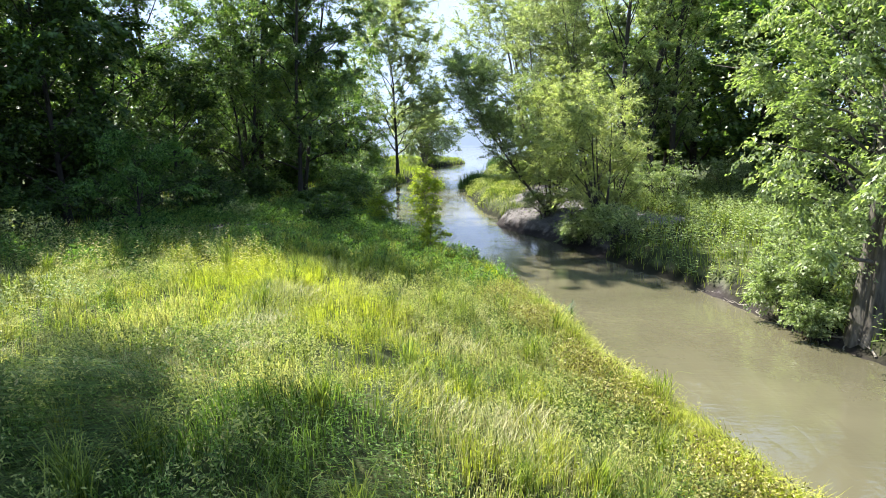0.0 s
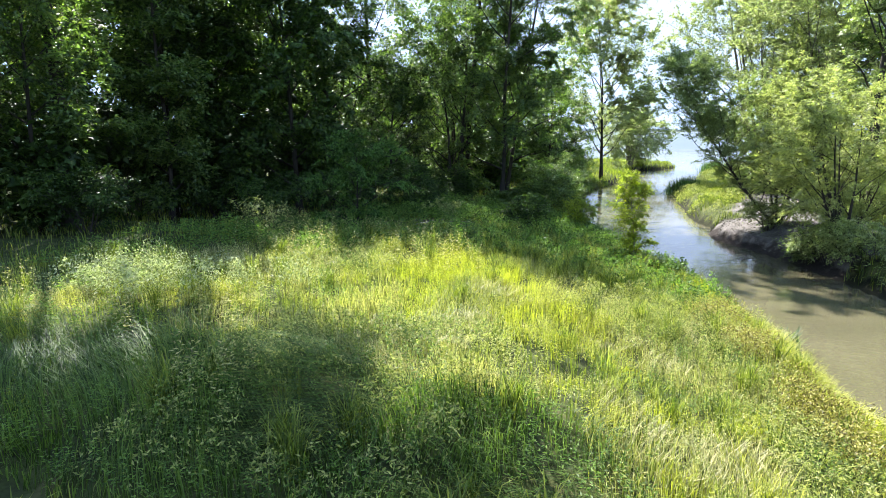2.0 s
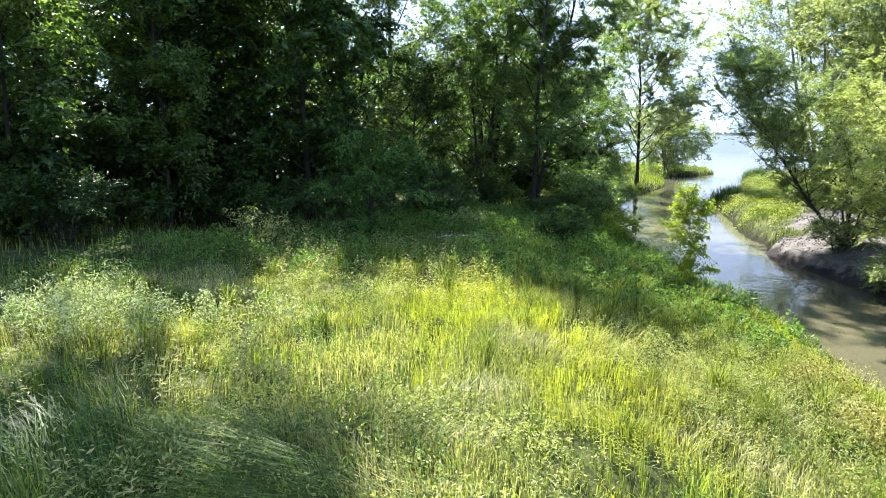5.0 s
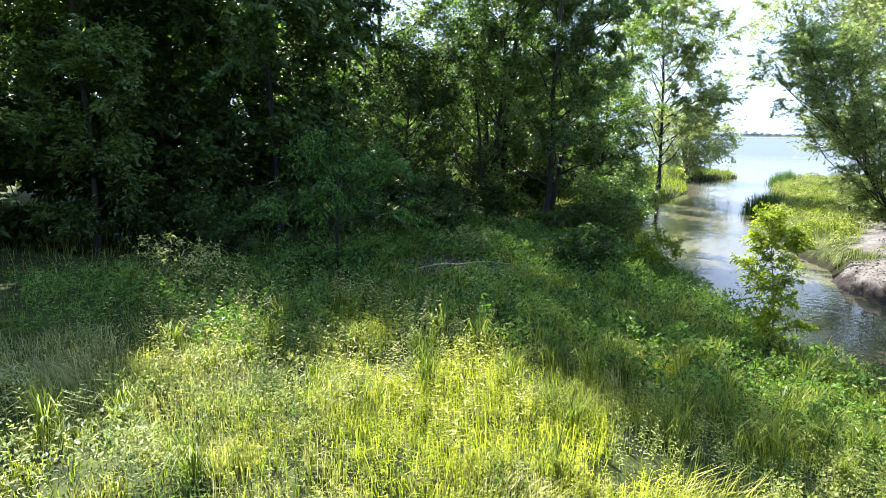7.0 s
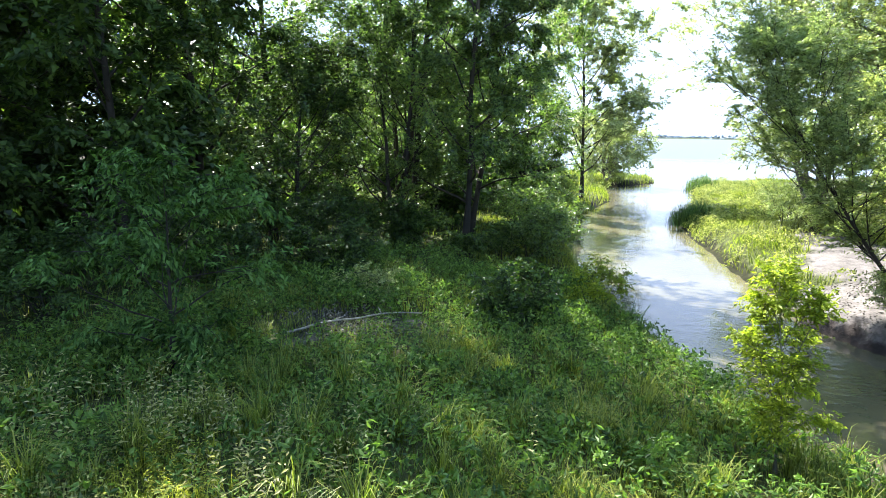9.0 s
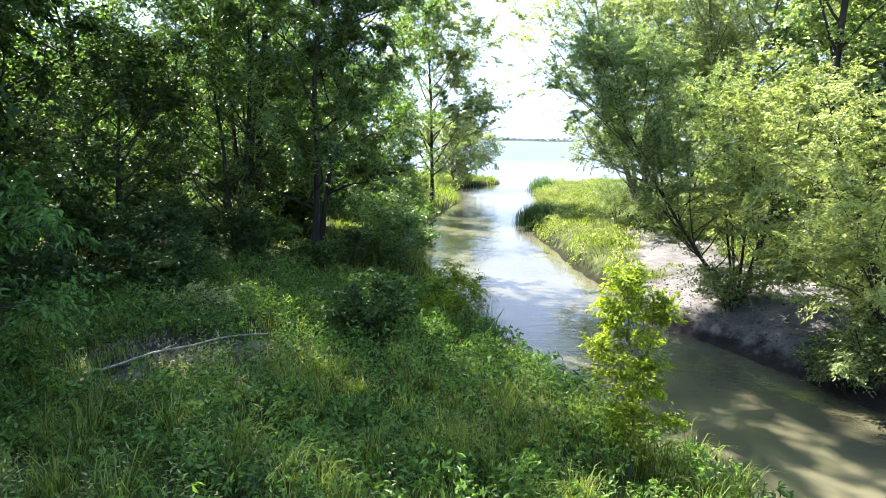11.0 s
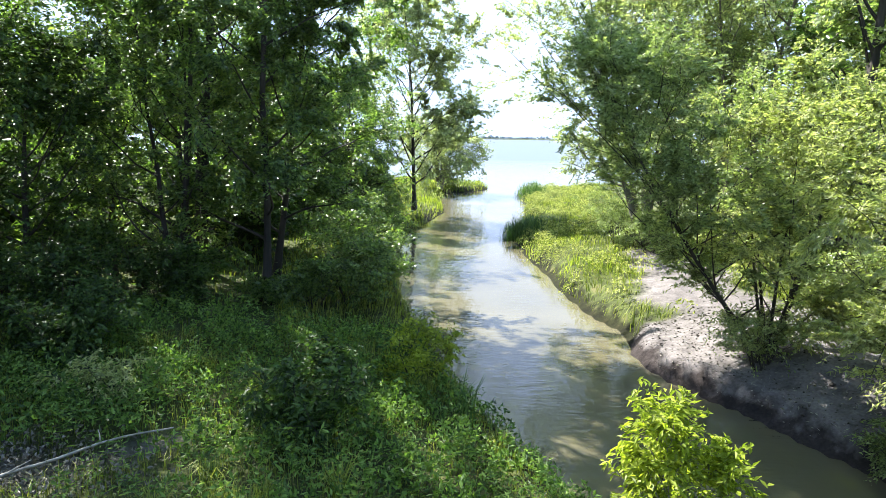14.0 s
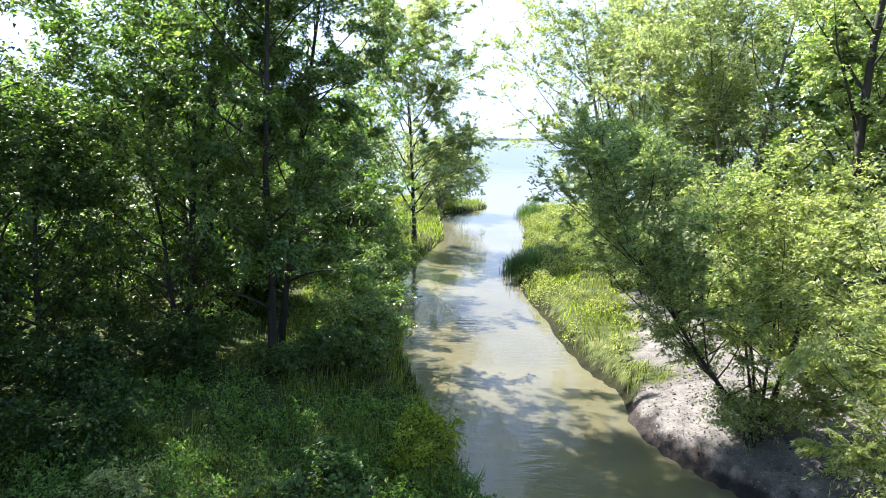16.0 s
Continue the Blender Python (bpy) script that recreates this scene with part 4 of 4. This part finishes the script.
def tussocks(n, seed, x0, x1, y0, y1, mat, label):
    """Tufts of long arching blades standing out of the sward."""
    rng = np.random.default_rng(seed)
    cx, cy = scatter(rng, n, x0, x1, y0, y1, lambda x, y: on_left(x, y, 0.3) & (np.hypot((x + 9.4) / 2.2, (y - 24.0) / 1.9) > 1))
    x, y = np.repeat(cx, 70) + rng.normal(size=len(cx) * 70) * 0.07, np.repeat(cy, 70) + rng.normal(size=len(cx) * 70) * 0.07
    L = np.repeat(rng.uniform(0.55, 1.0, len(cx)), 70)
    k = len(x)
    z = height(x, y) - 0.03
    az = rng.uniform(0, 2 * np.pi, k)
    d = np.stack([np.cos(az), np.sin(az), 0 * az], -1) * rng.uniform(0.2, 1.0, (k, 1))
    side = unit(np.cross(d, [[0, 0, 1.0]])) * 0.006
    base, up, L = np.stack([x, y, z], -1), np.array([[0, 0, 1.0]]), L[:, None] * rng.uniform(0.7, 1.1, (k, 1))
    m1, m2, tip = base + L * (0.5 * up + 0.15 * d), base + L * (0.78 * up + 0.42 * d), base + L * (0.72 * up + 0.8 * d)
    v = np.stack([base - side, base + side, m1 - side, m1 + side, m2 - 0.7 * side, m2 + 0.7 * side, tip], 1).reshape(-1, 3)
    q = np.arange(k)[:, None] * 7
    t = np.concatenate([q + [[0, 1, 2]], q + [[1, 3, 2]], q + [[2, 3, 4]], q + [[3, 5, 4]], q + [[4, 5, 6]]])
    tagged(new("grass_tussocks", mesh_of("grass_tussocks", v, t, mat)), label, "grass", kind="stuff")


tussocks(170, 91, -14, 4.5, 5, 30, M_GRASS, "arching tufts of long grass in the meadow")
tussocks(110, 92, -9, 0.5, 15.5, 24.5, M_GRASS, "green arching tufts of long grass in the shade")


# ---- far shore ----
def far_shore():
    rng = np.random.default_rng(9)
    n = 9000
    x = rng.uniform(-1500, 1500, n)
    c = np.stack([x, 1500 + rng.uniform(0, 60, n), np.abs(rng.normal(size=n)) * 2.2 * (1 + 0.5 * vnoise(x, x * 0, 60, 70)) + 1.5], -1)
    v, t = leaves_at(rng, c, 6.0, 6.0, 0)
    tagged(new("far_woods", mesh_of("far_woods", v, t, M_FAR_HAZED)), "line of low woods across the lake, haze painted into their colour", "woods", kind="stuff")


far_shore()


# ---- fallen wood ----
def fallen_log():
    rng = np.random.default_rng(77)
    a, b = np.array([-10.3, 23.0]), np.array([-8.2, 26.1])
    f = np.linspace(0, 1, 14)
    p = np.stack([a[0] + (b[0] - a[0]) * f + 0.03 * np.sin(f * 7), a[1] + (b[1] - a[1]) * f, height(a[0] + (b[0] - a[0]) * f, a[1] + (b[1] - a[1]) * f) + 0.25 + 0.02 * np.sin(f * 9)], -1)
    root = tagged(new("fallen_branch"), "long pale dry branch lying in the grass", "branch")
    root.location = p[0]
    v, q = tube(p - p[0], np.linspace(0.028, 0.014, 14), 8, 0.08, rng)
    part("stem", mesh_of("stem", v, q, M_PALE_WOOD, True), root)
    for k, g in enumerate((0.35, 0.7)):
        o = at_along(p, g) - p[0]
        tw = bend(o, (0.5 - 0.9 * k, 0.6, 0.1), 0.35, 5, rng)
        v, q = tube(tw, np.linspace(0.018, 0.006, 5), 5)
        part("twig", mesh_of("twig", v, q, M_PALE_WOOD, True), root)


fallen_log()


# ---- driftwood and litter at the foot of the bank ----
def driftwood(x, y, turn, length, thick, seed):
    rng = np.random.default_rng(seed)
    root = tagged(new("driftwood"), "grey weathered driftwood lying at the muddy bank foot", "driftwood", "driftwood")
    root.location = (x, y, float(height(x, y)) + 0.02)
    f = np.linspace(-0.5, 0.5, 9) * length
    px, py = x + f * math.cos(turn), y + f * math.sin(turn)
    z = np.maximum(height(px, py), -0.02) - root.location.z + thick * 0.8
    p = np.stack([f * math.cos(turn), f * math.sin(turn), z], -1) + rng.normal(size=(9, 3)) * [0.03, 0.03, 0.008]
    v, q = tube(p, thick * np.linspace(1.0, 0.45, 9), 8, 0.12, rng)
    part("stem", mesh_of("stem", v, q, M_DRY, True), root)
    for g in (0.3, 0.7):
        tw = bend(at_along(p, g), (math.cos(turn + 1.1 - 2 * g), math.sin(turn + 1.1 - 2 * g), 0.35), length * 0.35, 5, rng)
        v, q = tube(tw, thick * np.linspace(0.45, 0.12, 5), 6)
        part("twig", mesh_of("twig", v, q, M_DRY, True), root)


for k, (x, y, turn, length, thick) in enumerate([(8.15, 18.6, 2.0, 0.9, 0.025), (8.45, 17.6, 1.2, 0.7, 0.02), (8.75, 16.6, 2.5, 0.9, 0.028), (9.2, 15.4, 2.2, 0.9, 0.032), (9.55, 14.6, 1.6, 0.8, 0.026), (9.4, 15.0, 0.6, 0.6, 0.02), (7.75, 19.9, 2.3, 0.6, 0.02)]):
    driftwood(x, y, turn, length, thick, 300 + k)


def litter():
    rng = np.random.default_rng(88)
    y = 24.5 + rng.normal(size=1500) * 0.6
    x = -9.4 + rng.normal(size=1500) * 0.85
    c = np.stack([x, y, height(x, y) + rng.uniform(0.02, 0.22, 1500)], -1)
    v, t = leaves_at(rng, c, 0.09, 0.05, 0.0)
    tagged(new("leaf_litter", mesh_of("leaf_litter", v, t, M_LITTER)), "dry fallen leaves round the fallen branch", "leaves", kind="stuff")


litter()


def mud_litter():
    rng = np.random.default_rng(89)
    n = 1800
    y = rng.uniform(26, 36, n)
    x = edges(y)[1] + np.abs(rng.normal(size=n)) * 2.2 + 0.15
    c = np.stack([x, y, height(x, y) + 0.012], -1)
    way = rng.normal(size=(n, 3)) * [1, 1, 0.08]
    v, t = leaves_at(rng, c, 0.09, 0.035, 0.0, along=way * 3)
    tagged(new("leaf_litter", mesh_of("leaf_litter", v, t, M_LITTER)), "dead leaves and twigs strewn over the silt bank", "leaves", kind="stuff")


mud_litter()


def clods():
    """Crumbled lumps of dark earth over the silt."""
    rng = np.random.default_rng(90)
    n = 500
    y = rng.uniform(24, 37, n)
    x = edges(y)[1] + np.abs(rng.normal(size=n)) * 2.4 + 0.1
    size = rng.gamma(2.0, 0.008, n)[:, None] + 0.008
    c = np.stack([x, y, height(x, y) + 0.2 * size[:, 0]], -1)
    dirs = np.array([(1, 0, 0), (0, 1, 0), (-1, 0, 0), (0, -1, 0), (0, 0, 0.7), (0, 0, -0.6)], float)
    v = (c[:, None] + dirs[None] * size[:, None] * rng.uniform(0.6, 1.4, (n, 6, 1))).reshape(-1, 3)
    faces = np.array([(0, 1, 4), (1, 2, 4), (2, 3, 4), (3, 0, 4), (1, 0, 5), (2, 1, 5), (3, 2, 5), (0, 3, 5)])
    t = (np.arange(n)[:, None, None] * 6 + faces[None]).reshape(-1, 3)
    tagged(new("earth_clods", mesh_of("earth_clods", v, t, M_BARK_DARK, True)), "crumbled dark earth on the bare silt bank", "earth", kind="stuff")


clods()
